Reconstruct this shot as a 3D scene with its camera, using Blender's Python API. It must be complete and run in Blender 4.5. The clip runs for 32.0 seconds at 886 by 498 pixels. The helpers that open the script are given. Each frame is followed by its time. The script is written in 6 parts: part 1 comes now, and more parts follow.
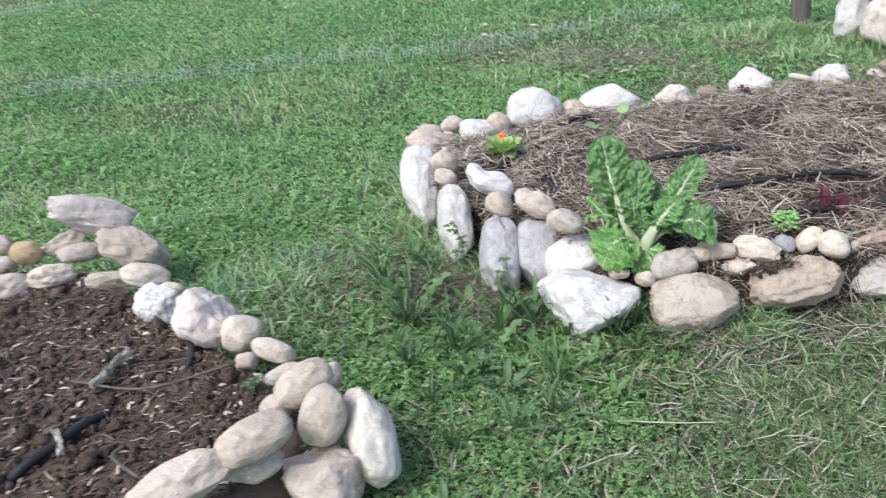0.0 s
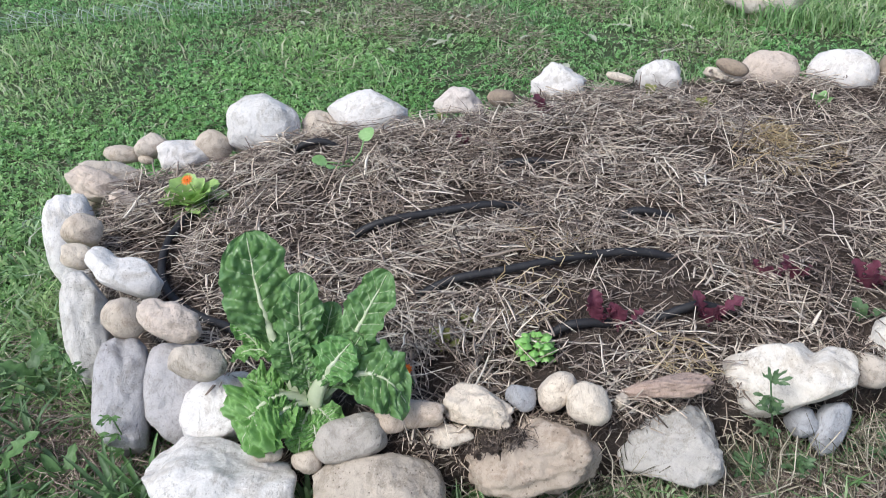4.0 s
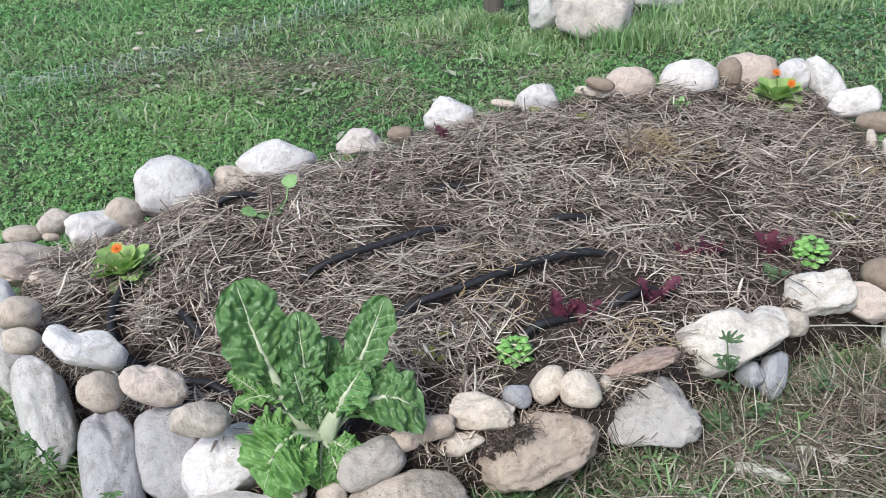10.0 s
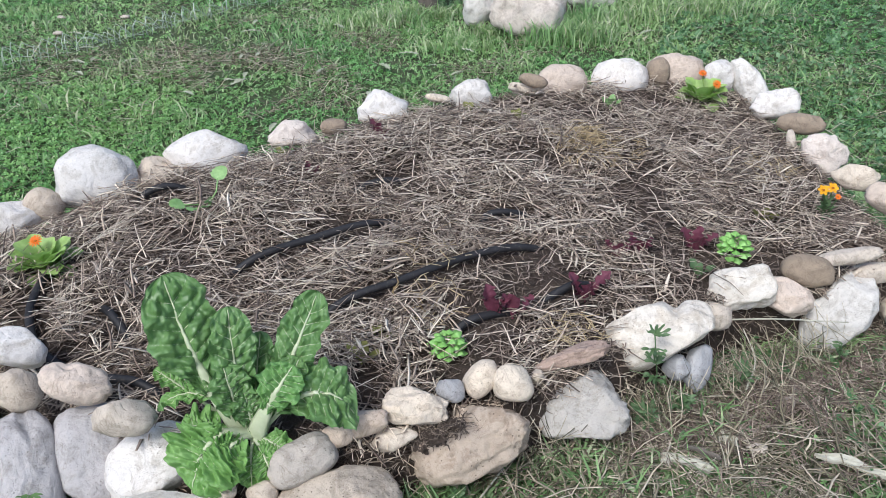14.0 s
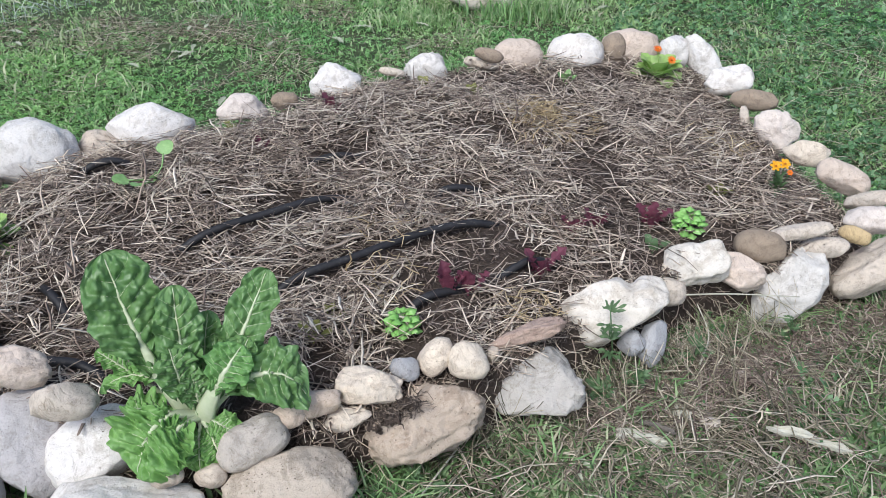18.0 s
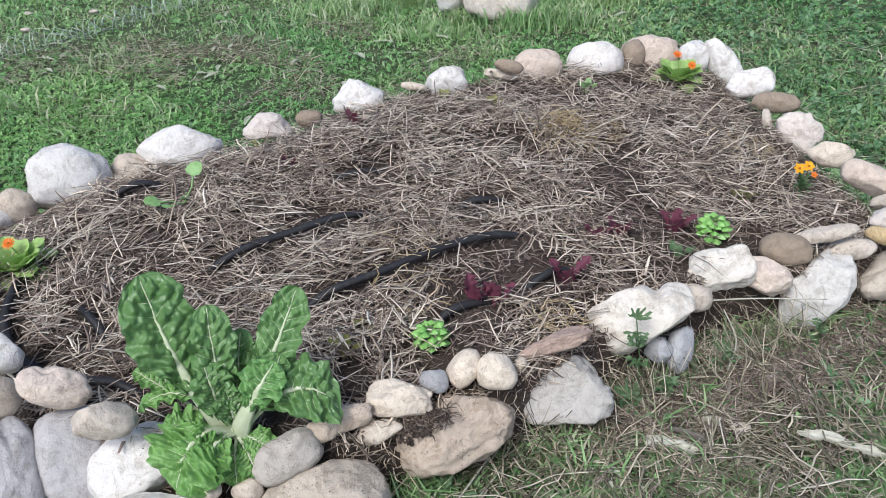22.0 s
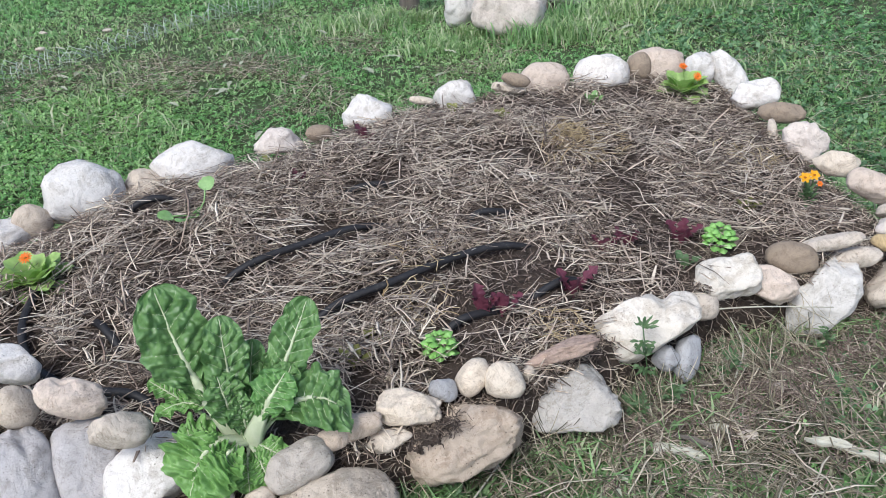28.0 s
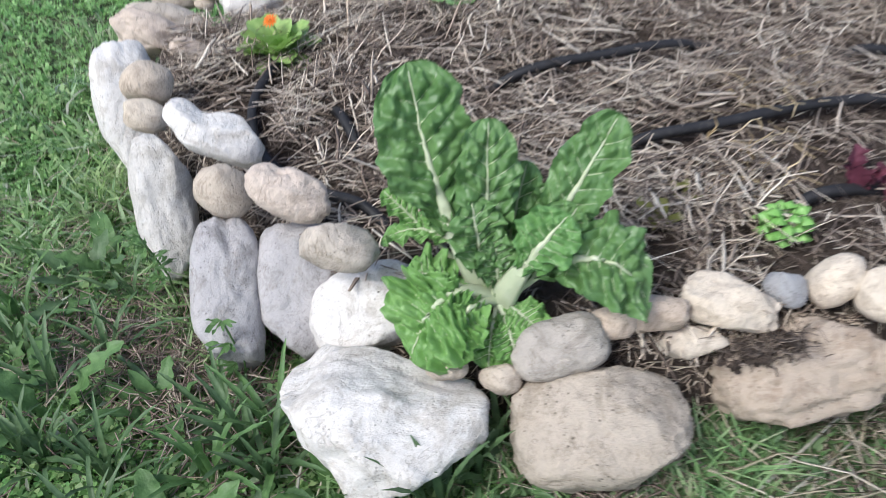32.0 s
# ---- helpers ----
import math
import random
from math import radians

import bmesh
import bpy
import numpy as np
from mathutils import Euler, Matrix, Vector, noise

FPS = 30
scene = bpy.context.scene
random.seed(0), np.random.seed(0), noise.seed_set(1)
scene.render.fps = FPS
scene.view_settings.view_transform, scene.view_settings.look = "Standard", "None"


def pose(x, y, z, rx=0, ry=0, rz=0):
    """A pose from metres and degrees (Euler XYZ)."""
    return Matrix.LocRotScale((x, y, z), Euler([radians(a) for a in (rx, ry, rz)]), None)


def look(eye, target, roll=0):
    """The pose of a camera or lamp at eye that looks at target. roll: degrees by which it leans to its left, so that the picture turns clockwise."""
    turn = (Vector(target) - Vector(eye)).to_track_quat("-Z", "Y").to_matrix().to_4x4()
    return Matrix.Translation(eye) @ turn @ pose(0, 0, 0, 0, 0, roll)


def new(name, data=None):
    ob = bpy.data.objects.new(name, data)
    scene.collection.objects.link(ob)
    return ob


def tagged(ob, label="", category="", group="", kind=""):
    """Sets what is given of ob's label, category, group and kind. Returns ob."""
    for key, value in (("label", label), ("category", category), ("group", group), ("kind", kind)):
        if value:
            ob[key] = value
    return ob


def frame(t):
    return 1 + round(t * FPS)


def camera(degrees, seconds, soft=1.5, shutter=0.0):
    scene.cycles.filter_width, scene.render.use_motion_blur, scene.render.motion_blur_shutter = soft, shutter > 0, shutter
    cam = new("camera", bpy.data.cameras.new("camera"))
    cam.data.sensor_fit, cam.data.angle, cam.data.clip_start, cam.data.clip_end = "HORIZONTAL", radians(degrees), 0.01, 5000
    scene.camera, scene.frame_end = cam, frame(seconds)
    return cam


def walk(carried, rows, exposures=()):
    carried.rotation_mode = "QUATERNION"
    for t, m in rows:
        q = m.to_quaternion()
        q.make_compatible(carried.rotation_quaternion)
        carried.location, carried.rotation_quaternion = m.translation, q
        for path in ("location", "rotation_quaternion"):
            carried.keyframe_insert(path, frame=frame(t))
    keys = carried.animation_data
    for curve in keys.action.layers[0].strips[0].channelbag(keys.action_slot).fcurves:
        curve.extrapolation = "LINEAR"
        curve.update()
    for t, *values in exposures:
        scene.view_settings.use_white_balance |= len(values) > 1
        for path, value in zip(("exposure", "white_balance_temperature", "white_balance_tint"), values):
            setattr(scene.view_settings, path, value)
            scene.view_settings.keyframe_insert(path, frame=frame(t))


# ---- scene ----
cam = camera(57.9, 32.0, soft=0.85, shutter=0.4)
PATH = [
    (0, (0.545, -2.272, 1.54), (-0.32, -0.705, 0.647), -5.4),
    (0.5, (0.569, -2.006, 1.522), (-0.171, -0.413, 0.565), -4.7),
    (1, (0.51, -1.679, 1.567), (-0.082, -0.011, 0.635), -4.1),
    (1.5, (0.543, -1.442, 1.53), (0.062, 0.23, 0.545), -3.7),
    (2, (0.701, -1.179, 1.534), (0.16, 0.465, 0.533), -3.4),
    (2.5, (0.776, -1.032, 1.53), (0.199, 0.57, 0.481), -2.4),
    (3, (0.777, -0.877, 1.524), (0.327, 0.801, 0.535), -0.4),
    (3.5, (0.765, -0.846, 1.522), (0.209, 0.776, 0.492), -2.0),
    (4, (0.781, -0.895, 1.503), (0.122, 0.655, 0.425), -3.5),
    (4.5, (0.67, -0.95, 1.473), (0.3, 0.712, 0.424), -5.4),
    (6.5, (0.485, -1.095, 1.524), (0.246, 0.612, 0.51), -3.9),
    (7, (0.473, -1.102, 1.528), (0.196, 0.598, 0.512), -3.6),
    (7.5, (0.472, -1.105, 1.532), (0.202, 0.597, 0.516), -3.7),
    (8, (0.47, -1.103, 1.537), (0.185, 0.597, 0.524), -4.2),
    (8.5, (0.468, -1.096, 1.532), (0.182, 0.606, 0.521), -4.5),
    (9, (0.465, -1.099, 1.533), (0.182, 0.606, 0.525), -4.4),
    (9.5, (0.466, -1.104, 1.537), (0.177, 0.597, 0.525), -4.6),
    (10, (0.476, -1.104, 1.536), (0.214, 0.604, 0.529), -4.4),
    (10.5, (0.48, -1.107, 1.526), (0.243, 0.594, 0.503), -3.9),
    (11, (0.481, -1.097, 1.528), (0.304, 0.596, 0.478), -2.4),
    (11.5, (0.483, -1.092, 1.527), (0.399, 0.608, 0.477), -1.3),
    (12, (0.48, -1.092, 1.531), (0.427, 0.613, 0.486), -0.8),
    (12.5, (0.479, -1.098, 1.537), (0.404, 0.612, 0.503), -1.0),
    (13, (0.477, -1.1, 1.537), (0.403, 0.619, 0.517), -1.1),
    (13.5, (0.473, -1.099, 1.535), (0.381, 0.617, 0.511), -1.3),
    (15.5, (0.474, -1.094, 1.529), (0.376, 0.616, 0.496), -1.3),
    (16, (0.477, -1.082, 1.516), (0.41, 0.612, 0.455), -0.9),
    (16.5, (0.484, -1.079, 1.515), (0.484, 0.608, 0.442), 0.3),
    (17, (0.477, -1.076, 1.514), (0.487, 0.612, 0.441), 0.4),
    (17.5, (0.474, -1.075, 1.511), (0.484, 0.613, 0.439), 0.5),
    (18, (0.478, -1.066, 1.508), (0.491, 0.621, 0.434), 0.4),
    (18.5, (0.47, -1.07, 1.514), (0.467, 0.615, 0.437), 0.0),
    (19, (0.464, -1.07, 1.521), (0.433, 0.617, 0.448), -0.6),
    (19.5, (0.468, -1.072, 1.525), (0.409, 0.626, 0.47), -1.4),
    (20, (0.467, -1.074, 1.526), (0.416, 0.621, 0.465), -1.7),
    (20.5, (0.466, -1.082, 1.53), (0.396, 0.616, 0.475), -1.7),
    (21, (0.459, -1.087, 1.528), (0.371, 0.607, 0.468), -1.8),
    (21.5, (0.464, -1.085, 1.534), (0.369, 0.605, 0.468), -2.5),
    (22, (0.479, -1.085, 1.535), (0.428, 0.613, 0.479), -2.3),
    (22.5, (0.47, -1.087, 1.537), (0.408, 0.617, 0.493), -2.2),
    (23, (0.468, -1.081, 1.524), (0.378, 0.606, 0.453), -2.4),
    (23.5, (0.471, -1.081, 1.532), (0.402, 0.615, 0.475), -2.4),
    (24, (0.47, -1.079, 1.531), (0.381, 0.618, 0.477), -2.9),
    (24.5, (0.471, -1.089, 1.541), (0.384, 0.623, 0.511), -2.6),
    (25, (0.476, -1.097, 1.551), (0.367, 0.618, 0.528), -3.5),
    (25.5, (0.524, -1.09, 1.547), (0.46, 0.634, 0.536), -4.8),
    (27.5, (0.496, -1.106, 1.544), (0.422, 0.612, 0.523), -3.4),
    (28, (0.487, -1.115, 1.545), (0.41, 0.6, 0.519), -3.2),
    (28.5, (0.497, -1.105, 1.54), (0.45, 0.607, 0.508), -2.9),
    (29, (0.479, -1.108, 1.531), (0.399, 0.601, 0.496), -3.2),
    (29.5, (0.489, -1.112, 1.532), (0.396, 0.592, 0.49), -3.5),
    (30, (0.444, -1.137, 1.524), (0.26, 0.54, 0.449), -3.9),
    (30.5, (0.425, -1.149, 1.506), (0.137, 0.485, 0.389), -3.2),
    (31, (0.398, -1.133, 1.44), (0.078, 0.465, 0.28), -1.0),
    (31.5, (0.401, -0.929, 1.319), (-0.179, 0.598, 0.164), -3.4),
    (32, (0.271, -0.691, 1.172), (-0.35, 0.711, -0.112), -4.7),
]
walk(cam, [(t, look(eye, target, roll)) for t, eye, target, roll in PATH], exposures=[(0, 0.30), (1, 0.26), (3, 0.12), (6, 0.05), (29, 0.05), (32, 0.14)])

# ---- sky and sun: a bright, thinly overcast day ----
world = bpy.data.worlds.new("sky")
scene.world = world
world.use_nodes = True
wn = world.node_tree
sky = wn.nodes.new("ShaderNodeTexSky")
sky.sky_type = "NISHITA"
sky.sun_disc = False
sky.sun_elevation = radians(52)
sky.sun_rotation = radians(200)
sky.dust_density = 2.0
sky.air_density = 0.7
wn.links.new(sky.outputs["Color"], wn.nodes["Background"].inputs["Color"])
wn.nodes["Background"].inputs["Strength"].default_value = 0.20
lamp = bpy.data.lights.new("sun", "SUN")
lamp.energy = 2.5
lamp.angle = radians(24)
lamp.color = (0.95, 0.985, 1.0)
sun = new("sun", lamp)
sun.matrix_world = look((-2.2, -3.0, 6.2), (0.3, 1.2, 0))

# ---- materials ----


def rgb(c):
    return (*c, 1.0)


class Nodes:
    """A small builder for node materials."""

    def __init__(self, name, rough=0.8):
        self.mat = bpy.data.materials.new(name)
        self.mat.use_nodes = True
        self.t = self.mat.node_tree
        self.b = self.t.nodes["Principled BSDF"]
        self.b.inputs["Roughness"].default_value = rough
        self.co = self.t.nodes.new("ShaderNodeTexCoord").outputs["Object"]

    def link(self, a, b):
        self.t.links.new(a, b)

    def noise(self, scale, detail=4.0, rough=0.55, stretch=None, distort=0.0):
        n = self.t.nodes.new("ShaderNodeTexNoise")
        n.inputs["Scale"].default_value = scale
        n.inputs["Detail"].default_value = detail
        n.inputs["Roughness"].default_value = rough
        n.inputs["Distortion"].default_value = distort
        src = self.co
        if stretch:
            m = self.t.nodes.new("ShaderNodeMapping")
            m.inputs["Scale"].default_value = stretch
            self.link(src, m.inputs["Vector"])
            src = m.outputs["Vector"]
        self.link(src, n.inputs["Vector"])
        return n.outputs["Fac"]

    def voronoi(self, scale, feature="F1"):
        n = self.t.nodes.new("ShaderNodeTexVoronoi")
        n.feature = feature
        n.inputs["Scale"].default_value = scale
        self.link(self.co, n.inputs["Vector"])
        return n.outputs["Distance"]

    def island(self):
        return self.t.nodes.new("ShaderNodeNewGeometry").outputs["Random Per Island"]

    def random(self):
        return self.t.nodes.new("ShaderNodeObjectInfo").outputs["Random"]

    def ramp(self, fac, stops):
        r = self.t.nodes.new("ShaderNodeValToRGB")
        e = r.color_ramp.elements
        e[0].position, e[0].color = stops[0][0], rgb(stops[0][1])
        e[1].position, e[1].color = stops[-1][0], rgb(stops[-1][1])
        for p, c in stops[1:-1]:
            x = e.new(p)
            x.color = rgb(c)
        self.link(fac, r.inputs["Fac"])
        return r.outputs["Color"]

    def mix(self, fac, a, b, mode="MIX"):
        m = self.t.nodes.new("ShaderNodeMix")
        m.data_type, m.blend_type = "RGBA", mode
        for sock, v in ((m.inputs[0], fac), (m.inputs[6], a), (m.inputs[7], b)):
            if isinstance(v, bpy.types.NodeSocket):
                self.link(v, sock)
            else:
                sock.default_value = rgb(v) if isinstance(v, tuple) else v
        return m.outputs[2]

    def bump(self, height, strength=0.4, dist=0.01):
        n = self.t.nodes.new("ShaderNodeBump")
        n.inputs["Strength"].default_value = strength
        n.inputs["Distance"].default_value = dist
        self.link(height, n.inputs["Height"])
        if self.b.inputs["Normal"].is_linked:
            self.link(self.b.inputs["Normal"].links[0].from_socket, n.inputs["Normal"])
        self.link(n.outputs["Normal"], self.b.inputs["Normal"])

    def color(self, c):
        if isinstance(c, tuple):
            self.b.inputs["Base Color"].default_value = rgb(c)
        else:
            self.link(c, self.b.inputs["Base Color"])
        return self.mat

    def through_light(self, amount):
        """Lets part of the light through a leaf."""
        tr = self.t.nodes.new("ShaderNodeBsdfTranslucent")
        mx = self.t.nodes.new("ShaderNodeMixShader")
        mx.inputs[0].default_value = amount
        src = self.b.inputs["Base Color"]
        if src.is_linked:
            self.link(src.links[0].from_socket, tr.inputs["Color"])
        else:
            tr.inputs["Color"].default_value = src.default_value
        out = self.t.nodes["Material Output"]
        self.link(self.b.outputs[0], mx.inputs[1])
        self.link(tr.outputs[0], mx.inputs[2])
        self.link(mx.outputs[0], out.inputs["Surface"])
        return self.mat


def stone_material(name, pale, base, dark, rough_bump=0.35, pits=0.5):
    """Weathered limestone or river stone: cloudy tone, brown soil stains with ragged edges, grain, pits and dark specks."""
    n = Nodes(name, 0.88)
    cloud = n.noise(11, 6, 0.62, distort=0.6)
    mid = n.noise(42, 7, 0.72)
    fine = n.noise(210, 5, 0.75)
    soiled = tuple(0.55 * d * f for d, f in zip(dark, (1.0, 0.93, 0.85)))
    c = n.ramp(cloud, [(0.30, base), (0.48, pale), (0.62, pale), (0.80, tuple(0.4 * a + 0.6 * b for a, b in zip(pale, base)))])
    stain = n.ramp(n.noise(15, 10, 0.78, distort=0.9), [(0.49, (0, 0, 0)), (0.55, (0.55, 0.55, 0.55)), (0.62, (0.95, 0.95, 0.95))])
    c = n.mix(stain, c, n.ramp(mid, [(0.3, tuple(0.8 * v for v in dark)), (0.7, tuple(0.6 * a + 0.4 * b for a, b in zip(dark, base)))]))
    patch = n.ramp(n.noise(24, 11, 0.82, distort=0.4), [(0.59, (0, 0, 0)), (0.65, (0.85, 0.85, 0.85))])
    c = n.mix(patch, c, soiled)
    c = n.mix(0.32, c, n.ramp(mid, [(0.30, tuple(v * 0.55 for v in base)), (0.48, base), (0.66, pale)]))
    c = n.mix(0.16, c, n.ramp(fine, [(0.32, tuple(v * 0.40 for v in base)), (0.58, pale)]))
    speck = n.ramp(n.voronoi(95), [(0.10, (1, 1, 1)), (0.22, (0, 0, 0))])
    hole = n.mix(n.ramp(n.noise(18, 5, 0.6), [(0.45, (0, 0, 0)), (0.55, (0.8 * pits, 0.8 * pits, 0.8 * pits))]), (0, 0, 0), speck)
    c = n.mix(hole, c, tuple(v * 0.35 for v in dark))
    crack = n.ramp(n.noise(7, 4, 0.6, distort=1.6), [(0.495, (0, 0, 0)), (0.5, (0.35, 0.35, 0.35)), (0.505, (0, 0, 0))])
    c = n.mix(crack, c, soiled)
    tint = n.ramp(n.random(), [(0.0, (0.88, 0.86, 0.83)), (0.5, (0.97, 0.96, 0.95)), (1.0, (1.0, 0.97, 0.94))])
    c = n.mix(1.0, c, tint, "MULTIPLY")
    n.bump(n.noise(20, 6, 0.62, distort=0.3), 0.45, 0.018)
    n.bump(mid, 0.25 + rough_bump * 0.6, 0.009)
    n.bump(hole, 0.6, -0.005)
    n.bump(crack, 0.5, -0.006)
    n.bump(fine, 0.1 + rough_bump * 0.5, 0.002)
    return n.color(c)


STONE = {
    "white": stone_material("white_limestone", (0.82, 0.80, 0.775), (0.70, 0.675, 0.64), (0.46, 0.405, 0.335)),
    "blockgrey": stone_material("greenish_grey_block_stone", (0.594, 0.577, 0.551), (0.488, 0.468, 0.440), (0.297, 0.265, 0.217), 0.6),
    "creamwhite": stone_material("cream_white_stone", (0.76, 0.725, 0.66), (0.655, 0.61, 0.54), (0.45, 0.37, 0.27)),
    "whitegrey": stone_material("pale_grey_stone", (0.74, 0.73, 0.71), (0.62, 0.605, 0.58), (0.40, 0.37, 0.32)),
    "whitepink": stone_material("pinkish_white_stone", (0.74, 0.68, 0.63), (0.62, 0.555, 0.505), (0.40, 0.325, 0.28)),
    "cream": stone_material("cream_stone", (0.76, 0.68, 0.57), (0.64, 0.555, 0.455), (0.42, 0.33, 0.25)),
    "creampink": stone_material("cream_pink_stone", (0.74, 0.65, 0.56), (0.63, 0.53, 0.45), (0.44, 0.29, 0.22)),
    "grey": stone_material("mid_grey_stone", (0.526, 0.482, 0.431), (0.437, 0.398, 0.353), (0.280, 0.241, 0.196), 0.8, 0.8),
    "tan": stone_material("tan_stone", (0.636, 0.557, 0.462), (0.530, 0.452, 0.373), (0.329, 0.257, 0.200)),
    "tanpink": stone_material("pinkish_tan_stone", (0.717, 0.616, 0.532), (0.594, 0.498, 0.426), (0.370, 0.286, 0.224)),
    "tanrough": stone_material("rough_tan_stone", (0.684, 0.605, 0.515), (0.559, 0.486, 0.403), (0.319, 0.260, 0.196), 1.1, 1.0),
    "greytan": stone_material("grey_tan_stone", (0.637, 0.572, 0.497), (0.518, 0.459, 0.394), (0.313, 0.259, 0.205)),
    "brown": stone_material("brown_river_stone", (0.36, 0.29, 0.22), (0.30, 0.24, 0.185), (0.22, 0.17, 0.13), 0.2),
    "golden": stone_material("golden_brown_stone", (0.53, 0.45, 0.37), (0.44, 0.36, 0.285), (0.27, 0.19, 0.13), 0.7, 1.0),
    "lilac": stone_material("lilac_grey_stone", (0.510, 0.504, 0.515), (0.408, 0.400, 0.415), (0.275, 0.250, 0.220)),
    "bluegrey": stone_material("blue_grey_stone", (0.46, 0.47, 0.49), (0.37, 0.38, 0.40), (0.30, 0.28, 0.27)),
    "pink": stone_material("pink_beige_stone", (0.68, 0.57, 0.47), (0.58, 0.47, 0.38), (0.38, 0.28, 0.21)),
    "pinkflat": stone_material("reddish_slab_stone", (0.48, 0.37, 0.31), (0.38, 0.28, 0.235), (0.22, 0.16, 0.13), 0.7),
    "yellow": stone_material("yellow_ochre_stone", (0.60, 0.47, 0.27), (0.50, 0.38, 0.21), (0.33, 0.24, 0.14)),
}
STONE_WORDS = {
    "grey": "mid-grey rounded stone",
    "blockgrey": "pale grey squared block of stone",
    "white": "white weathered limestone", "creamwhite": "cream-white smooth stone", "whitegrey": "pale grey weathered stone",
    "whitepink": "pinkish white pitted stone", "cream": "cream-coloured river stone", "creampink": "cream and pink stained stone",
    "tan": "tan rounded river stone", "tanpink": "pinkish tan river stone", "tanrough": "rough tan block of stone",
    "greytan": "grey-tan worn stone", "brown": "smooth brown river pebble", "golden": "golden-brown hollowed stone",
    "lilac": "lilac-grey upright stone", "bluegrey": "blue-grey stone", "pink": "pink-beige stone",
    "pinkflat": "flat reddish slab of stone", "yellow": "yellow ochre stone",
}


def soil_material(name, a, b, c):
    n = Nodes(name, 0.95)
    big = n.noise(7, 5, 0.6)
    fine = n.noise(70, 6, 0.7)
    col = n.mix(0.5, n.ramp(big, [(0.3, a), (0.7, b)]), n.ramp(fine, [(0.3, a), (0.55, b), (0.75, c)]))
    n.bump(n.noise(35, 6, 0.7), 0.9, 0.03)
    n.bump(n.noise(160, 4, 0.7), 0.8, 0.008)
    return n.color(col)


SOIL = soil_material("bed_soil", (0.048, 0.034, 0.027), (0.095, 0.069, 0.054), (0.16, 0.12, 0.093))
SOIL_BARE = soil_material("bare_soil", (0.082, 0.058, 0.046), (0.185, 0.134, 0.105), (0.30, 0.23, 0.18))

gn = Nodes("lawn_ground", 0.95)
gcol = gn.mix(gn.ramp(gn.noise(1.3, 5, 0.6), [(0.38, (0, 0, 0)), (0.66, (1, 1, 1))]), (0.075, 0.13, 0.045), (0.115, 0.12, 0.07))
gcol = gn.mix(0.45, gcol, gn.ramp(gn.noise(60, 6, 0.7), [(0.3, (0.035, 0.055, 0.02)), (0.6, (0.10, 0.14, 0.06)), (0.8, (0.20, 0.19, 0.11))]))
gn.bump(gn.noise(45, 6, 0.7), 1.0, 0.03)
GROUND = gn.color(gcol)


def leaf_stuff(name, stops, rough=0.6, light=0.25, patch=None, cool=None):
    """A material for masses of small leaves; each leaf takes its own colour, drifting from patch to patch of the lawn."""
    n = Nodes(name, rough)
    c = n.ramp(n.island(), stops)
    if cool:
        c = n.mix(n.ramp(n.noise(1.6, 5, 0.65, distort=0.5), [(0.56, (0, 0, 0)), (0.68, (0.75, 0.75, 0.75))]), c, n.ramp(n.island(), cool))
    if patch:
        c = n.mix(n.ramp(n.noise(0.8, 6, 0.68), [(0.45, (0, 0, 0)), (0.56, (0.9, 0.9, 0.9))]), c, n.ramp(n.island(), patch))
    n.color(c)
    return n.through_light(light)


GRASS = leaf_stuff("grass_blades", [(0.0, (0.163, 0.316, 0.116)), (0.5, (0.291, 0.496, 0.205)), (0.85, (0.431, 0.619, 0.315)), (1.0, (0.629, 0.609, 0.451))],
                   light=0.42, patch=[(0.0, (0.244, 0.383, 0.137)), (0.5, (0.431, 0.586, 0.273)), (1.0, (0.641, 0.654, 0.465))], cool=[(0.0, (0.099, 0.225, 0.116)), (0.6, (0.198, 0.361, 0.218)), (1.0, (0.396, 0.496, 0.410))])
GRASS_LIGHT = leaf_stuff("light_grass_blades", [(0.0, (0.190, 0.326, 0.125)), (0.5, (0.330, 0.509, 0.225)), (0.85, (0.460, 0.614, 0.362)), (1.0, (0.620, 0.614, 0.525))], light=0.42,
                         cool=[(0.0, (0.140, 0.288, 0.150)), (0.6, (0.240, 0.413, 0.275)), (1.0, (0.420, 0.518, 0.500))])
LAWN_WEED = leaf_stuff("lawn_weed_leaves", [(0.0, (0.112, 0.241, 0.075)), (0.6, (0.224, 0.403, 0.140)), (1.0, (0.403, 0.549, 0.250))], 0.5, 0.42)
CLOVER = leaf_stuff("clover_leaves", [(0.0, (0.111, 0.304, 0.086)), (0.6, (0.211, 0.484, 0.153)), (1.0, (0.356, 0.631, 0.268))], 0.5, 0.4,
                    patch=[(0.0, (0.200, 0.372, 0.121)), (0.6, (0.345, 0.564, 0.227)), (1.0, (0.489, 0.676, 0.348))], cool=[(0.0, (0.072, 0.203, 0.093)), (0.6, (0.139, 0.326, 0.167)), (1.0, (0.289, 0.484, 0.321))])
CLOVER_LIGHT = leaf_stuff("light_green_clover_leaves", [(0.0, (0.17, 0.36, 0.10)), (0.6, (0.28, 0.53, 0.17)), (1.0, (0.42, 0.67, 0.28))], 0.5, 0.4)
GROUNDCOVER = leaf_stuff("groundcover_leaves", [(0.0, (0.075, 0.18, 0.073)), (0.6, (0.15, 0.31, 0.134)), (1.0, (0.28, 0.44, 0.244))], 0.5, 0.35)
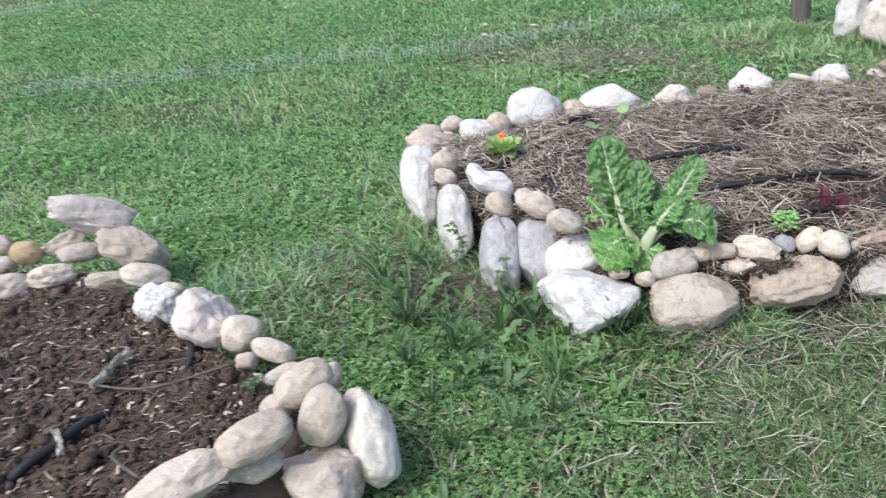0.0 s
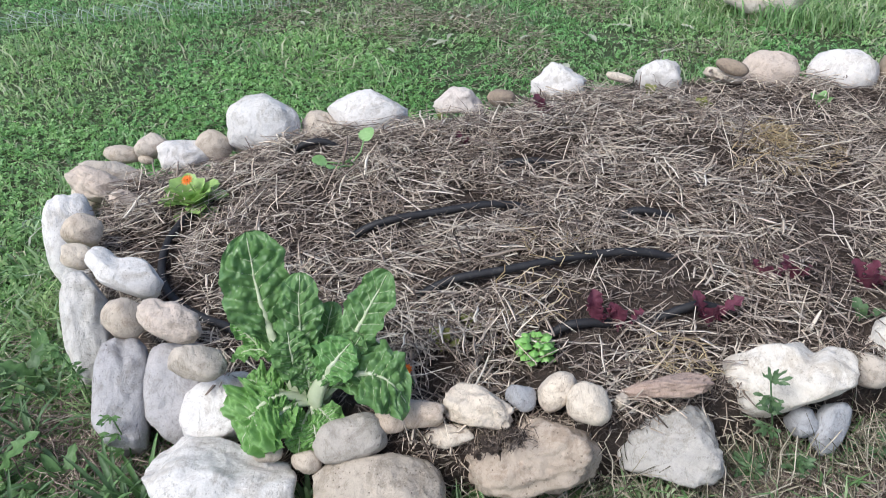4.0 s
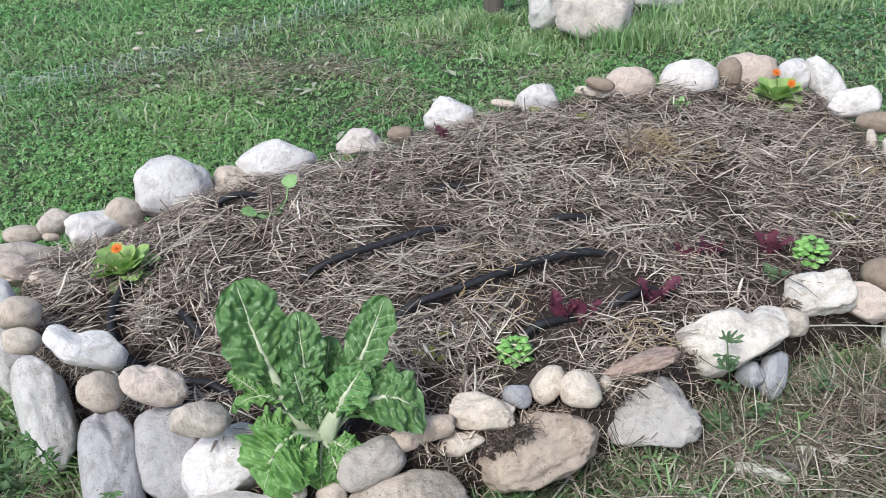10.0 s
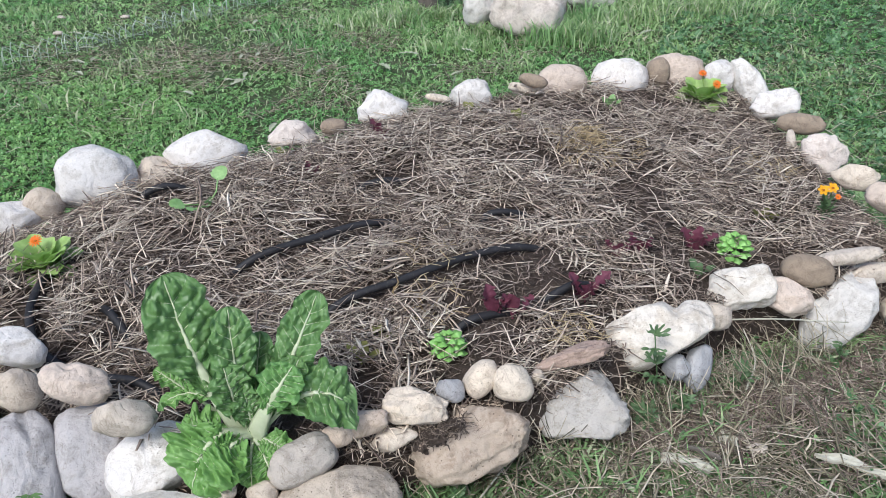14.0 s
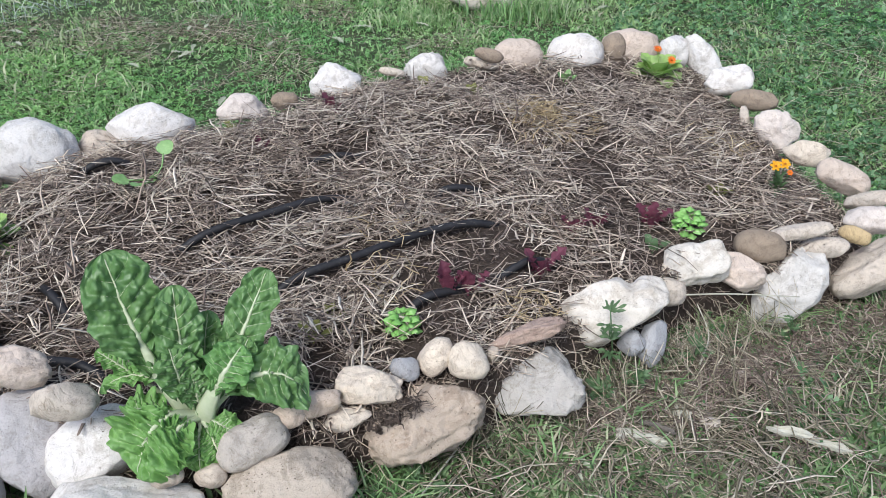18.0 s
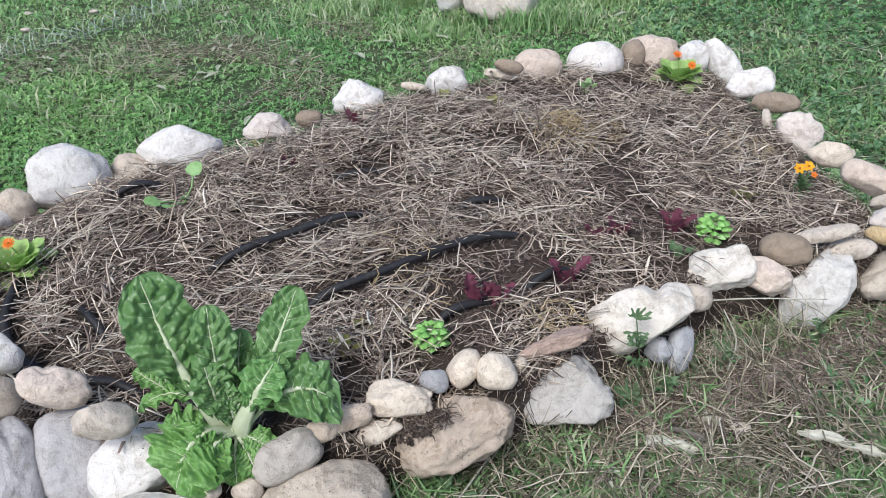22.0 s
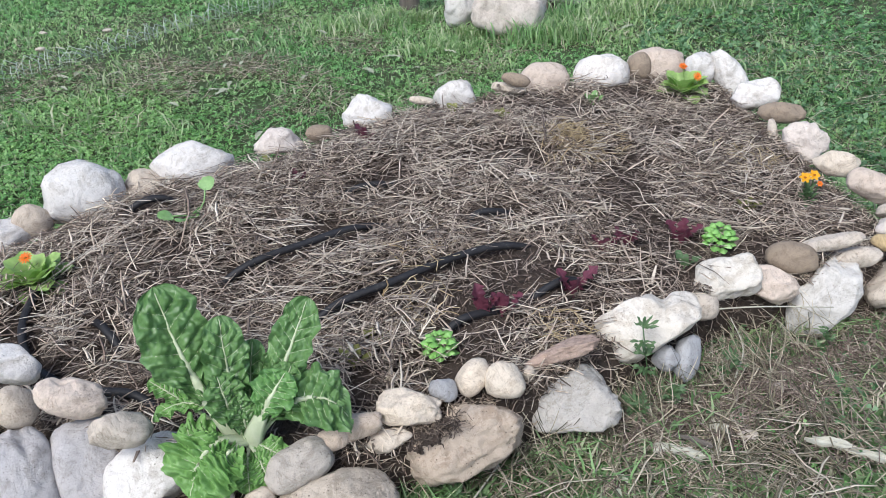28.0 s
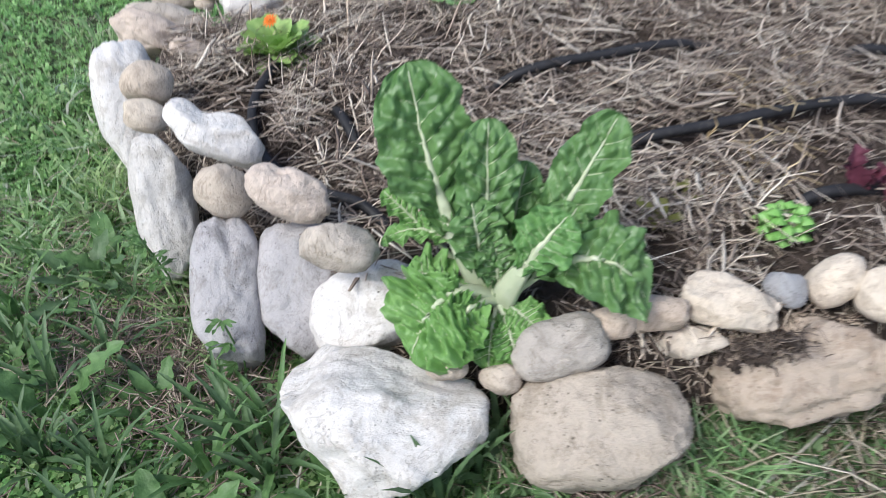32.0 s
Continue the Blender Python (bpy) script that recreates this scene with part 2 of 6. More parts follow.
HAY = leaf_stuff("dry_clippings", [(0.0, (0.09, 0.085, 0.05)), (0.35, (0.28, 0.25, 0.165)), (0.7, (0.52, 0.455, 0.335)), (1.0, (0.80, 0.73, 0.59))], 0.8, 0.1)
DARK_GRASS = leaf_stuff("dark_grass_blades", [(0.0, (0.085, 0.17, 0.06)), (0.5, (0.17, 0.285, 0.115)), (0.85, (0.28, 0.39, 0.19)), (1.0, (0.46, 0.46, 0.32))], light=0.35)
STRAW = leaf_stuff("weathered_straw", [(0.0, (0.10, 0.072, 0.056)), (0.25, (0.25, 0.19, 0.152)), (0.5, (0.52, 0.42, 0.33)), (0.8, (0.80, 0.69, 0.56)), (1.0, (0.92, 0.83, 0.70))], 0.75, 0.05)
STRAW_OLD = leaf_stuff("old_broken_straw", [(0.0, (0.10, 0.07, 0.055)), (0.5, (0.27, 0.205, 0.165)), (0.85, (0.46, 0.375, 0.305)), (1.0, (0.66, 0.57, 0.47))], 0.8, 0.05)
LITTER = leaf_stuff("dark_litter", [(0.0, (0.05, 0.036, 0.028)), (0.5, (0.13, 0.098, 0.077)), (0.85, (0.26, 0.205, 0.163)), (1.0, (0.48, 0.40, 0.32))], 0.8, 0.05)
STRAW_GOLD = leaf_stuff("golden_straw", [(0.0, (0.34, 0.24, 0.12)), (0.6, (0.60, 0.46, 0.26)), (1.0, (0.80, 0.66, 0.42))], 0.75, 0.08)


def leaf_material(name, a, b, c, rough=0.42, scale=60, light=0.18, blister=0.15):
    n = Nodes(name, rough)
    col = n.ramp(n.noise(scale, 4, 0.6), [(0.3, a), (0.55, b), (0.75, c)])
    col = n.mix(0.5, col, n.ramp(n.noise(scale * 0.2, 3), [(0.3, a), (0.7, c)]))
    n.bump(n.noise(scale * 0.55, 3), blister, 0.012)
    n.bump(n.noise(scale * 1.6, 3), 0.5, 0.004)
    n.color(col)
    return n.through_light(light)


CHARD = leaf_material("chard_leaf", (0.088, 0.195, 0.060), (0.135, 0.270, 0.092), (0.20, 0.350, 0.132), 0.30, 60, 0.22, 0.12)
CHARD_MID = leaf_material("half_grown_chard_leaf", (0.115, 0.27, 0.075), (0.165, 0.35, 0.11), (0.225, 0.43, 0.155), 0.34, 60, 0.25, 0.10)
CHARD_RIB = leaf_material("chard_rib", (0.46, 0.54, 0.32), (0.58, 0.64, 0.44), (0.70, 0.73, 0.58), 0.45, 30, 0.12)
CHARD_LIGHT = leaf_material("young_chard_leaf", (0.15, 0.33, 0.085), (0.21, 0.42, 0.12), (0.28, 0.50, 0.17), 0.38, 60, 0.3, 0.10)
CALENDULA = leaf_material("calendula_leaf", (0.28, 0.47, 0.12), (0.40, 0.60, 0.19), (0.54, 0.71, 0.29), 0.45, 60, 0.3)
BASIL = leaf_material("basil_leaf", (0.18, 0.44, 0.09), (0.27, 0.56, 0.14), (0.38, 0.66, 0.23), 0.36, 60, 0.25)
LETTUCE = leaf_material("red_lettuce_leaf", (0.11, 0.026, 0.046), (0.19, 0.052, 0.082), (0.30, 0.105, 0.14), 0.36, 60, 0.3)
WEED = leaf_material("weed_leaf", (0.070, 0.145, 0.055), (0.115, 0.205, 0.088), (0.19, 0.29, 0.145), 0.5, 60, 0.3)
WEED_MID = leaf_material("mid_green_weed_leaf", (0.075, 0.17, 0.05), (0.13, 0.26, 0.085), (0.21, 0.36, 0.14), 0.5, 60, 0.3)
WEED_PALE = leaf_material("pale_weed_leaf", (0.16, 0.33, 0.10), (0.25, 0.45, 0.16), (0.35, 0.55, 0.24), 0.5)
YELLOWING = leaf_material("yellowing_leaf", (0.16, 0.20, 0.05), (0.26, 0.27, 0.08), (0.36, 0.30, 0.12), 0.6)
ORANGE = leaf_material("orange_petal", (0.75, 0.13, 0.01), (0.85, 0.20, 0.015), (0.9, 0.28, 0.02), 0.6)
AMBER = leaf_material("amber_petal", (0.80, 0.36, 0.01), (0.88, 0.45, 0.015), (0.92, 0.52, 0.03), 0.6)
MAROON = leaf_material("flower_eye", (0.38, 0.11, 0.01), (0.48, 0.17, 0.015), (0.55, 0.22, 0.02), 0.8)

hn = Nodes("drip_hose_rubber", 0.62)
hc = hn.ramp(hn.noise(40, 5, 0.7), [(0.35, (0.012, 0.012, 0.014)), (0.6, (0.022, 0.022, 0.025)), (0.78, (0.10, 0.085, 0.07))])
hn.bump(hn.noise(120, 3), 0.3, 0.003)
HOSE = hn.color(hc)

wd = Nodes("weathered_wood", 0.9)
wc = wd.ramp(wd.noise(14, 6, 0.65, (1, 1, 0.12)), [(0.3, (0.075, 0.065, 0.055)), (0.6, (0.16, 0.14, 0.12)), (0.8, (0.26, 0.23, 0.20))])
wd.bump(wd.noise(30, 6, 0.7, (1, 1, 0.1)), 0.8, 0.01)
WOOD = wd.color(wc)
pw = Nodes("pale_split_wood", 0.85)
pc = pw.ramp(pw.noise(30, 6, 0.65, (0.15, 1, 1)), [(0.3, (0.22, 0.20, 0.15)), (0.5, (0.42, 0.41, 0.33)), (0.8, (0.62, 0.61, 0.52))])
pw.bump(pw.noise(60, 5, 0.7, (0.1, 1, 1)), 0.6, 0.005)
PALE_WOOD = pw.color(pc)
wi = Nodes("green_coated_wire", 0.5)
WIRE = wi.color(wi.ramp(wi.noise(60), [(0.3, (0.42, 0.52, 0.42)), (0.7, (0.66, 0.72, 0.64))]))

# ---- mesh helpers ----


def mesh_of(name, verts, faces, material, smooth=True):
    me = bpy.data.meshes.new(name)
    me.from_pydata([tuple(v) for v in verts], [], faces)
    me.materials.append(material)
    if smooth:
        me.polygons.foreach_set("use_smooth", [True] * len(me.polygons))
    me.update()
    return me


def fast_mesh(name, verts, faces, material, smooth=False):
    """A mesh from arrays: verts (n, 3), faces (m, k)."""
    me = bpy.data.meshes.new(name)
    m, k = faces.shape
    me.vertices.add(len(verts))
    me.vertices.foreach_set("co", np.ascontiguousarray(verts, dtype=np.float32).ravel())
    me.loops.add(m * k)
    me.loops.foreach_set("vertex_index", np.ascontiguousarray(faces, dtype=np.int32).ravel())
    me.polygons.add(m)
    me.polygons.foreach_set("loop_start", np.arange(0, m * k, k, dtype=np.int32))
    if smooth:
        me.polygons.foreach_set("use_smooth", np.ones(m, dtype=bool))
    me.materials.append(material)
    me.update(calc_edges=True)
    return me


def part(name, me, parent, label=""):
    ob = new(name, me)
    ob.parent = parent
    if label:
        ob["label"] = label
    return ob


def thing(name, x, y, z, rz=0.0, label="", category="", group="", kind=""):
    ob = new(name)
    ob.matrix_world = pose(x, y, z, 0, 0, rz)
    ob.empty_display_size = 0.05
    return tagged(ob, label, category, group, kind)


def tube(points, radius, sides=8, taper=None):
    """A tube along points: verts and faces."""
    pts = [Vector(p) for p in points]
    verts, faces = [], []
    up = Vector((0.12, 0.21, 0.97))
    for i, p in enumerate(pts):
        d = (pts[min(i + 1, len(pts) - 1)] - pts[max(i - 1, 0)]).normalized()
        a = d.cross(up)
        a = a.normalized() if a.length > 1e-4 else Vector((1, 0, 0))
        b = a.cross(d)
        r = radius * (taper[i] if taper else 1.0)
        for k in range(sides):
            th = 2 * math.pi * k / sides
            verts.append(p + r * (math.cos(th) * a + math.sin(th) * b))
    for i in range(len(pts) - 1):
        for k in range(sides):
            k2 = (k + 1) % sides
            faces.append((i * sides + k, i * sides + k2, (i + 1) * sides + k2, (i + 1) * sides + k))
    faces.append(tuple(range(sides))[::-1])
    faces.append(tuple((len(pts) - 1) * sides + k for k in range(sides)))
    return verts, faces


def smooth_line(points, n):
    """A Catmull-Rom line through points."""
    P = [Vector(p) for p in points]
    P = [2 * P[0] - P[1], *P, 2 * P[-1] - P[-2]]
    out = []
    for i in range(1, len(P) - 2):
        for j in range(n):
            t = j / n
            a, b, c, d = P[i - 1:i + 3]
            out.append(0.5 * (2 * b + (c - a) * t + (2 * a - 5 * b + 4 * c - d) * t * t + (3 * b - a - 3 * c + d) * t ** 3))
    out.append(P[-2])
    return out


def closed_line(points, n):
    P = [Vector(p) for p in points]
    m = len(P)
    out = []
    for i in range(m):
        a, b, c, d = P[i - 1], P[i], P[(i + 1) % m], P[(i + 2) % m]
        for j in range(n):
            t = j / n
            out.append(0.5 * (2 * b + (c - a) * t + (2 * a - 5 * b + 4 * c - d) * t * t + (3 * b - a - 3 * c + d) * t ** 3))
    return out


def soft_cut(p, n, h, soft=0.05):
    """Rubs p down to the plane at h along n, with a rounded edge."""
    over = (p.dot(n) - h) / soft
    if over > 6:
        return p - n * (over * soft * 0.94)
    return p - n * (soft * math.log1p(math.exp(over)) * 0.94) if over > -6 else p


def blob(material, name, sx, sy, sz, box=2.5, taper=0.0, amp=0.06, seed=1, sub=4, dents=(), trims=(), rough=0.0, waists=()):
    """A worn stone, 2 sx wide and 2 sz high: a rounded block, rubbed flat in places, with soft lumps and hollows.
    trims: flat sides as (direction, distance); dents: hollows as (direction, depth, width); rough: fine broken relief;
    waists: saddles across the top as (place along x, width, depth)."""
    bm = bmesh.new()
    bmesh.ops.create_icosphere(bm, subdivisions=sub, radius=1.0)
    rng = random.Random(seed * 7 + 3)
    cuts = []
    for _ in range(6 if amp > 0.022 else 2):
        d = Vector((rng.gauss(0, 1), rng.gauss(0, 1), rng.gauss(0, 1))).normalized()
        cuts.append((d, rng.uniform(0.78, 0.95), 0.045))
    for x, y, z, h in trims:
        cuts.append((Vector((x, y, z)).normalized(), h, 0.035))
    hollows = [(Vector((x, y, z)).normalized(), deep, wide) for x, y, z, deep, wide in dents]
    off = Vector((seed * 3.17, seed * 1.71, seed * 2.33))
    pts = []
    for v in bm.verts:
        d = v.co.normalized()
        r = (abs(d.x) ** box + abs(d.y) ** box + abs(d.z) ** box) ** (-1.0 / box)
        p = d * min(r, 1.25)
        for n, h, soft in cuts:
            p = soft_cut(p, n, h, soft)
        w = 1.35 * amp * (1.7 * noise.noise(d * 1.2 + off) + 2.0 * noise.noise(d * 2.4 + off) + 1.0 * noise.noise(d * 5.2 + off) + 0.40 * noise.noise(d * 11 + off))
        w -= amp * 1.0 * max(0.0, noise.noise(d * 3.4 + off * 1.7) - 0.2)
        if rough:
            w += 1.5 * rough * (noise.noise(d * 8 + off) + 0.7 * noise.noise(d * 17 + off) + 0.5 * noise.noise(d * 34 + off))
        p *= 1 + w
        for n, deep, wide in hollows:
            away = (d - n).length / wide
            p *= 1 - deep * math.exp(-away * away)
        for at, wide, deep in waists:
            if p.z > -0.3:
                p.z -= (p.z + 0.3) * deep * math.exp(-((p.x - at) / wide) ** 2)
        p.x *= 1 + taper * p.z
        pts.append(p)
    lo = [min(p[i] for p in pts) for i in range(3)]
    hi = [max(p[i] for p in pts) for i in range(3)]
    for v, p in zip(bm.verts, pts):
        v.co = Vector([(2 * (p[i] - lo[i]) / (hi[i] - lo[i]) - 1) * half for i, half in enumerate((sx, sy, sz))])
    me = bpy.data.meshes.new(name)
    bm.to_mesh(me)
    bm.free()
    me.materials.append(material)
    me.polygons.foreach_set("use_smooth", [True] * len(me.polygons))
    return me


STONE_NAME = {"boulder": "boulder", "stone": "edging_stone"}


def stone(kind, x, y, z, sx, sy, sz, rx, ry, rz, colour, box, taper, amp, seed, where="edging the straw-mulched bed", group="stones round the raised bed", dents=(), trims=(), rough=0.0, waists=()):
    big = max(sx, sz) > 0.07
    me = blob(STONE[colour], kind, sx, sy, sz, box, taper, amp, seed, 5 if max(sx, sz) > 0.08 and -1.4 < y < 1.0 else (4 if big else 3), dents, trims, rough, waists)
    ob = new(STONE_NAME[kind], me)
    ob.matrix_world = pose(x, y, z, rx, ry, rz)
    size = "large " if max(sx, sz) > 0.11 else ("small " if max(sx, sz) < 0.05 else "")
    return tagged(ob, f"{size}{STONE_WORDS[colour]} {where}", "boulder" if kind == "boulder" else "stone", group)


# ---- the ground: one sheet to the horizon ----
def ground_z(x, y):
    d = math.hypot(x - 0.4, y - 1.5)
    fade = max(0.0, 1 - d / 30)
    return fade * (0.018 * noise.noise(Vector((x * 0.7, y * 0.7, 3.1))) + 0.008 * noise.noise(Vector((x * 2.6, y * 2.6, 8.2)))) - 0.004


def axis(lo, hi, step, far):
    fine = list(np.arange(lo, hi + 1e-6, step))
    out_hi = [hi + 1, hi + 3, hi + 8, hi + 20, hi + 60, hi + 200, far]
    out_lo = [lo - 1, lo - 3, lo - 8, lo - 20, lo - 60, lo - 200, -far]
    return sorted(out_lo) + fine + out_hi


gx, gy = axis(-6, 6, 0.1, 1500), axis(-3, 9, 0.1, 1500)
gv = [(x, y, ground_z(x, y)) for y in gy for x in gx]
gf = [(j * len(gx) + i, j * len(gx) + i + 1, (j + 1) * len(gx) + i + 1, (j + 1) * len(gx) + i) for j in range(len(gy) - 1) for i in range(len(gx) - 1)]
tagged(new("ground", mesh_of("ground", gv, gf, GROUND)), "patchy mown lawn ground with bare earth spots", "ground", kind="structure")

# ---- the raised bed's soil ----
RING = [(-1.13, 0.70), (-1.20, 1.00), (-1.08, 1.22), (-0.92, 1.47), (-0.58, 1.71), (-0.20, 1.91), (0.06, 2.12), (0.42, 2.27), (0.83, 2.42),
        (1.15, 2.50), (1.45, 2.56), (1.64, 2.42), (1.70, 2.15), (1.74, 1.9), (1.77, 1.65), (1.83, 1.36), (1.84, 1.08), (1.60, 0.94), (1.25, 0.88),
        (0.95, 0.67), (0.64, 0.43), (0.32, 0.285), (0.05, 0.17), (-0.28, 0.20), (-0.52, 0.29), (-0.74, 0.41), (-0.95, 0.55)]
NEAR = [(-2.45, -0.62), (-2.05, -0.45), (-1.65, -0.55), (-1.25, -0.68), (-0.90, -0.80), (-0.66, -0.93), (-0.60, -1.12), (-0.72, -1.36), (-1.0, -1.62), (-1.6, -1.9), (-2.4, -1.9), (-2.9, -1.3)]


def inside(x, y, ring):
    hit, j = False, len(ring) - 1
    for i in range(len(ring)):
        (xi, yi), (xj, yj) = ring[i][:2], ring[j][:2]
        if (yi > y) != (yj > y) and x < (xj - xi) * (y - yi) / (yj - yi) + xi:
            hit = not hit
        j = i
    return hit


def inside_many(xs, ys, ring):
    hit = np.zeros(len(xs), dtype=bool)
    j = len(ring) - 1
    for i in range(len(ring)):
        (xi, yi), (xj, yj) = ring[i][:2], ring[j][:2]
        if yi != yj:
            hit ^= ((yi > ys) != (yj > ys)) & (xs < (xj - xi) * (ys - yi) / (yj - yi) + xi)
        j = i
    return hit


CENTRE = Vector((0.35, 1.3, 0))


def edge_gap(x, y):
    """How far a place inside the bed lies from its rim."""
    best, j = 9.0, len(RING) - 1
    for i in range(len(RING)):
        (ax, ay), (bx, by) = RING[j], RING[i]
        ux, uy = bx - ax, by - ay
        t = max(0.0, min(1.0, ((x - ax) * ux + (y - ay) * uy) / (ux * ux + uy * uy)))
        best = min(best, (x - ax - t * ux) ** 2 + (y - ay - t * uy) ** 2)
        j = i
    return math.sqrt(best)


def soil_z(x, y):
    rim = max(0.0, 1 - edge_gap(x, y) / 0.30)
    west = max(0.0, min(1.0, (0.35 - x) / 0.5)) * max(0.0, min(1.0, (y - 0.9) / 0.3))
    return soil_top(x, y) - rim * (0.018 + 0.085 * west)


def soil_top(x, y):
    u, v = (x - 0.35) / 1.4, (y - 1.35) / 1.0
    dome = max(0.0, 1 - u * u - v * v)
    return 0.188 - 0.031 * x + 0.053 * y + 0.03 * dome + 0.020 * noise.noise(Vector((x * 3.1, y * 3.1, 0.4))) + 0.012 * noise.noise(Vector((x * 8, y * 8, 1.4)))


def mound(ring, centre, top, name, material, rings=40):
    line = closed_line([(x, y, 0) for x, y in ring], 6)
    verts, faces = [(centre.x, centre.y, top(centre.x, centre.y))], []
    m = len(line)
    for r in range(1, rings + 1):
        s = r / rings
        for p in line:
            q = centre + (Vector((p.x, p.y, 0)) - centre) * s * 1.02
            z = top(q.x, q.y)
            if s > 0.95:
                z += (-0.05 - z) * min(1.0, ((s - 0.95) / 0.05)) ** 2.2
            verts.append((q.x, q.y, z))
    for k in range(m):
        faces.append((0, 1 + k, 1 + (k + 1) % m))
    for r in range(rings - 1):
        for k in range(m):
            a, b = 1 + r * m + k, 1 + r * m + (k + 1) % m
            faces.append((a, a + m, b + m, b))
    return mesh_of(name, verts, faces, material)


tagged(new("bed_soil", mound(RING, CENTRE, soil_z, "bed_soil", SOIL)), "dark mounded soil of the raised bed", "soil", kind="structure")


def near_z(x, y):
    return 0.17 + 0.02 * noise.noise(Vector((x * 4, y * 4, 5.4))) + 0.014 * noise.noise(Vector((x * 11, y * 11, 2.4)))


tagged(new("bare_bed_soil", mound(NEAR, Vector((-1.6, -1.2, 0)), near_z, "bare_bed_soil", SOIL_BARE)), "bare dark brown soil of a second raised bed", "soil", kind="structure")

# ---- stones ----
# left end, front left
stone("boulder", -1.157, 0.652, 0.172, 0.081, 0.095, 0.194, -27, 8, 43, "white", 3.0, 0.10, 0.021, 1, trims=[(-0.6, 0, -0.8, 0.72)], rough=0.009)
stone("stone", -0.979, 0.566, 0.343, 0.057, 0.051, 0.050, -28, 26, 32, "tan", 2.2, 0, 0.030, 2)
stone("stone", -0.934, 0.487, 0.310, 0.049, 0.036, 0.038, -30, 24, 32, "cream", 2.2, 0, 0.030, 3)
stone("boulder", -0.843, 0.364, 0.163, 0.066, 0.089, 0.164, -34, 8, 41, "whitegrey", 3.1, 0, 0.021, 4, trims=[(0.5, 0, 0.85, 0.85), (-0.7, 0, -0.7, 0.85)], rough=0.009)
stone("stone", -0.700, 0.418, 0.345, 0.106, 0.050, 0.051, -35, 30, 22, "white", 3.3, 0, 0.02, 5, trims=[(-0.8, 0, -0.6, 0.85), (0.8, 0, 0.6, 0.9)], waists=[(-0.30, 0.26, 0.28)])
stone("stone", -0.606, 0.292, 0.309, 0.058, 0.047, 0.049, -45, 40, 9, "tan", 2.3, 0, 0.03, 6, trims=[(0.3, -0.8, 0.5, 0.85)])
stone("stone", -0.463, 0.293, 0.332, 0.084, 0.044, 0.048, -40, 29, 14, "tanpink", 2.3, 0, 0.03, 7, dents=[(-0.45, -0.4, 0.8, 0.2, 0.22)], waists=[(-0.42, 0.16, 0.16)])
stone("boulder", -0.567, 0.174, 0.152, 0.068, 0.092, 0.155, -41, 11, 35, "lilac", 3.8, -0.04, 0.021, 8, dents=[(0.15, -0.7, 0.7, 0.16, 0.28)], trims=[(-0.6, 0, -0.8, 0.78)], rough=0.010)
stone("boulder", -0.447, 0.236, 0.143, 0.084, 0.081, 0.135, -42, 8, 31, "lilac", 3.6, 0.03, 0.021, 9, trims=[(-0.55, 0, -0.83, 0.8)], rough=0.008)
stone("boulder", -0.284, 0.214, 0.163, 0.114, 0.066, 0.088, -44, -9, 40, "white", 2.4, 0, 0.021, 10, trims=[(0.1, -0.3, -0.9, 0.85)], rough=0.006)
stone("stone", -0.307, 0.189, 0.325, 0.069, 0.038, 0.042, -40, 14, 21, "greytan", 2.7, 0, 0.05, 11, trims=[(0.6, -0.5, 0.6, 0.72), (-0.5, -0.6, -0.6, 0.7), (0.2, -0.9, 0.3, 0.75)], rough=0.01)
stone("boulder", -0.180, 0.005, 0.113, 0.173, 0.108, 0.135, -54, 13, 16, "white", 3.2, 0, 0.035, 12, dents=[(0.35, -0.8, 0.1, 0.08, 0.35)], trims=[(-0.80, 0, -0.60, 0.62), (0.74, 0, -0.67, 0.64), (0, -0.5, 0.86, 0.74)], rough=0.012)
stone("stone", -0.087, 0.091, 0.203, 0.036, 0.025, 0.020, -48, 0, 24, "tan", 2.4, 0, 0.030, 13)
stone("stone", -0.005, 0.117, 0.177, 0.035, 0.032, 0.026, -49, 1, 18, "tan", 2.4, 0, 0.030, 14)
stone("stone", 0.076, 0.177, 0.216, 0.081, 0.047, 0.050, -48, -12, 26, "grey", 2.8, 0, 0.02, 15, rough=0.004)
stone("boulder", 0.160, 0.128, 0.103, 0.147, 0.095, 0.098, -53, -7, 17, "tanrough", 3.3, 0, 0.021, 16, trims=[(0.7, 0, -0.7, 0.9)], rough=0.022)
stone("stone", 0.149, 0.236, 0.236, 0.040, 0.028, 0.027, -43, -2, 15, "pink", 2.4, 0, 0.030, 17)
stone("stone", 0.195, 0.269, 0.242, 0.068, 0.028, 0.033, -43, -3, 14, "pink", 3, 0, 0.04, 18, trims=[(0.3, -0.7, 0.6, 0.72)], rough=0.006)
stone("stone", 0.273, 0.277, 0.189, 0.057, 0.025, 0.028, -44, -5, 13, "cream", 2.6, 0, 0.04, 19, trims=[(0.5, 0, -0.8, 0.6)], rough=0.008)
stone("stone", 0.318, 0.341, 0.235, 0.081, 0.044, 0.047, -42, 4, 2, "cream", 2.8, 0, 0.035, 20, trims=[(-0.4, -0.6, 0.7, 0.78), (0.5, 0, 0.85, 0.8)], rough=0.006)
stone("stone", 0.402, 0.400, 0.237, 0.037, 0.028, 0.029, -44, 18, -14, "bluegrey", 2.7, 0, 0.03, 21, trims=[(-0.5, 0, 0.8, 0.7), (0.6, -0.6, 0.3, 0.72)])
stone("stone", 0.475, 0.429, 0.249, 0.052, 0.037, 0.038, -49, -32, 31, "cream", 2.5, 0, 0.025, 22)
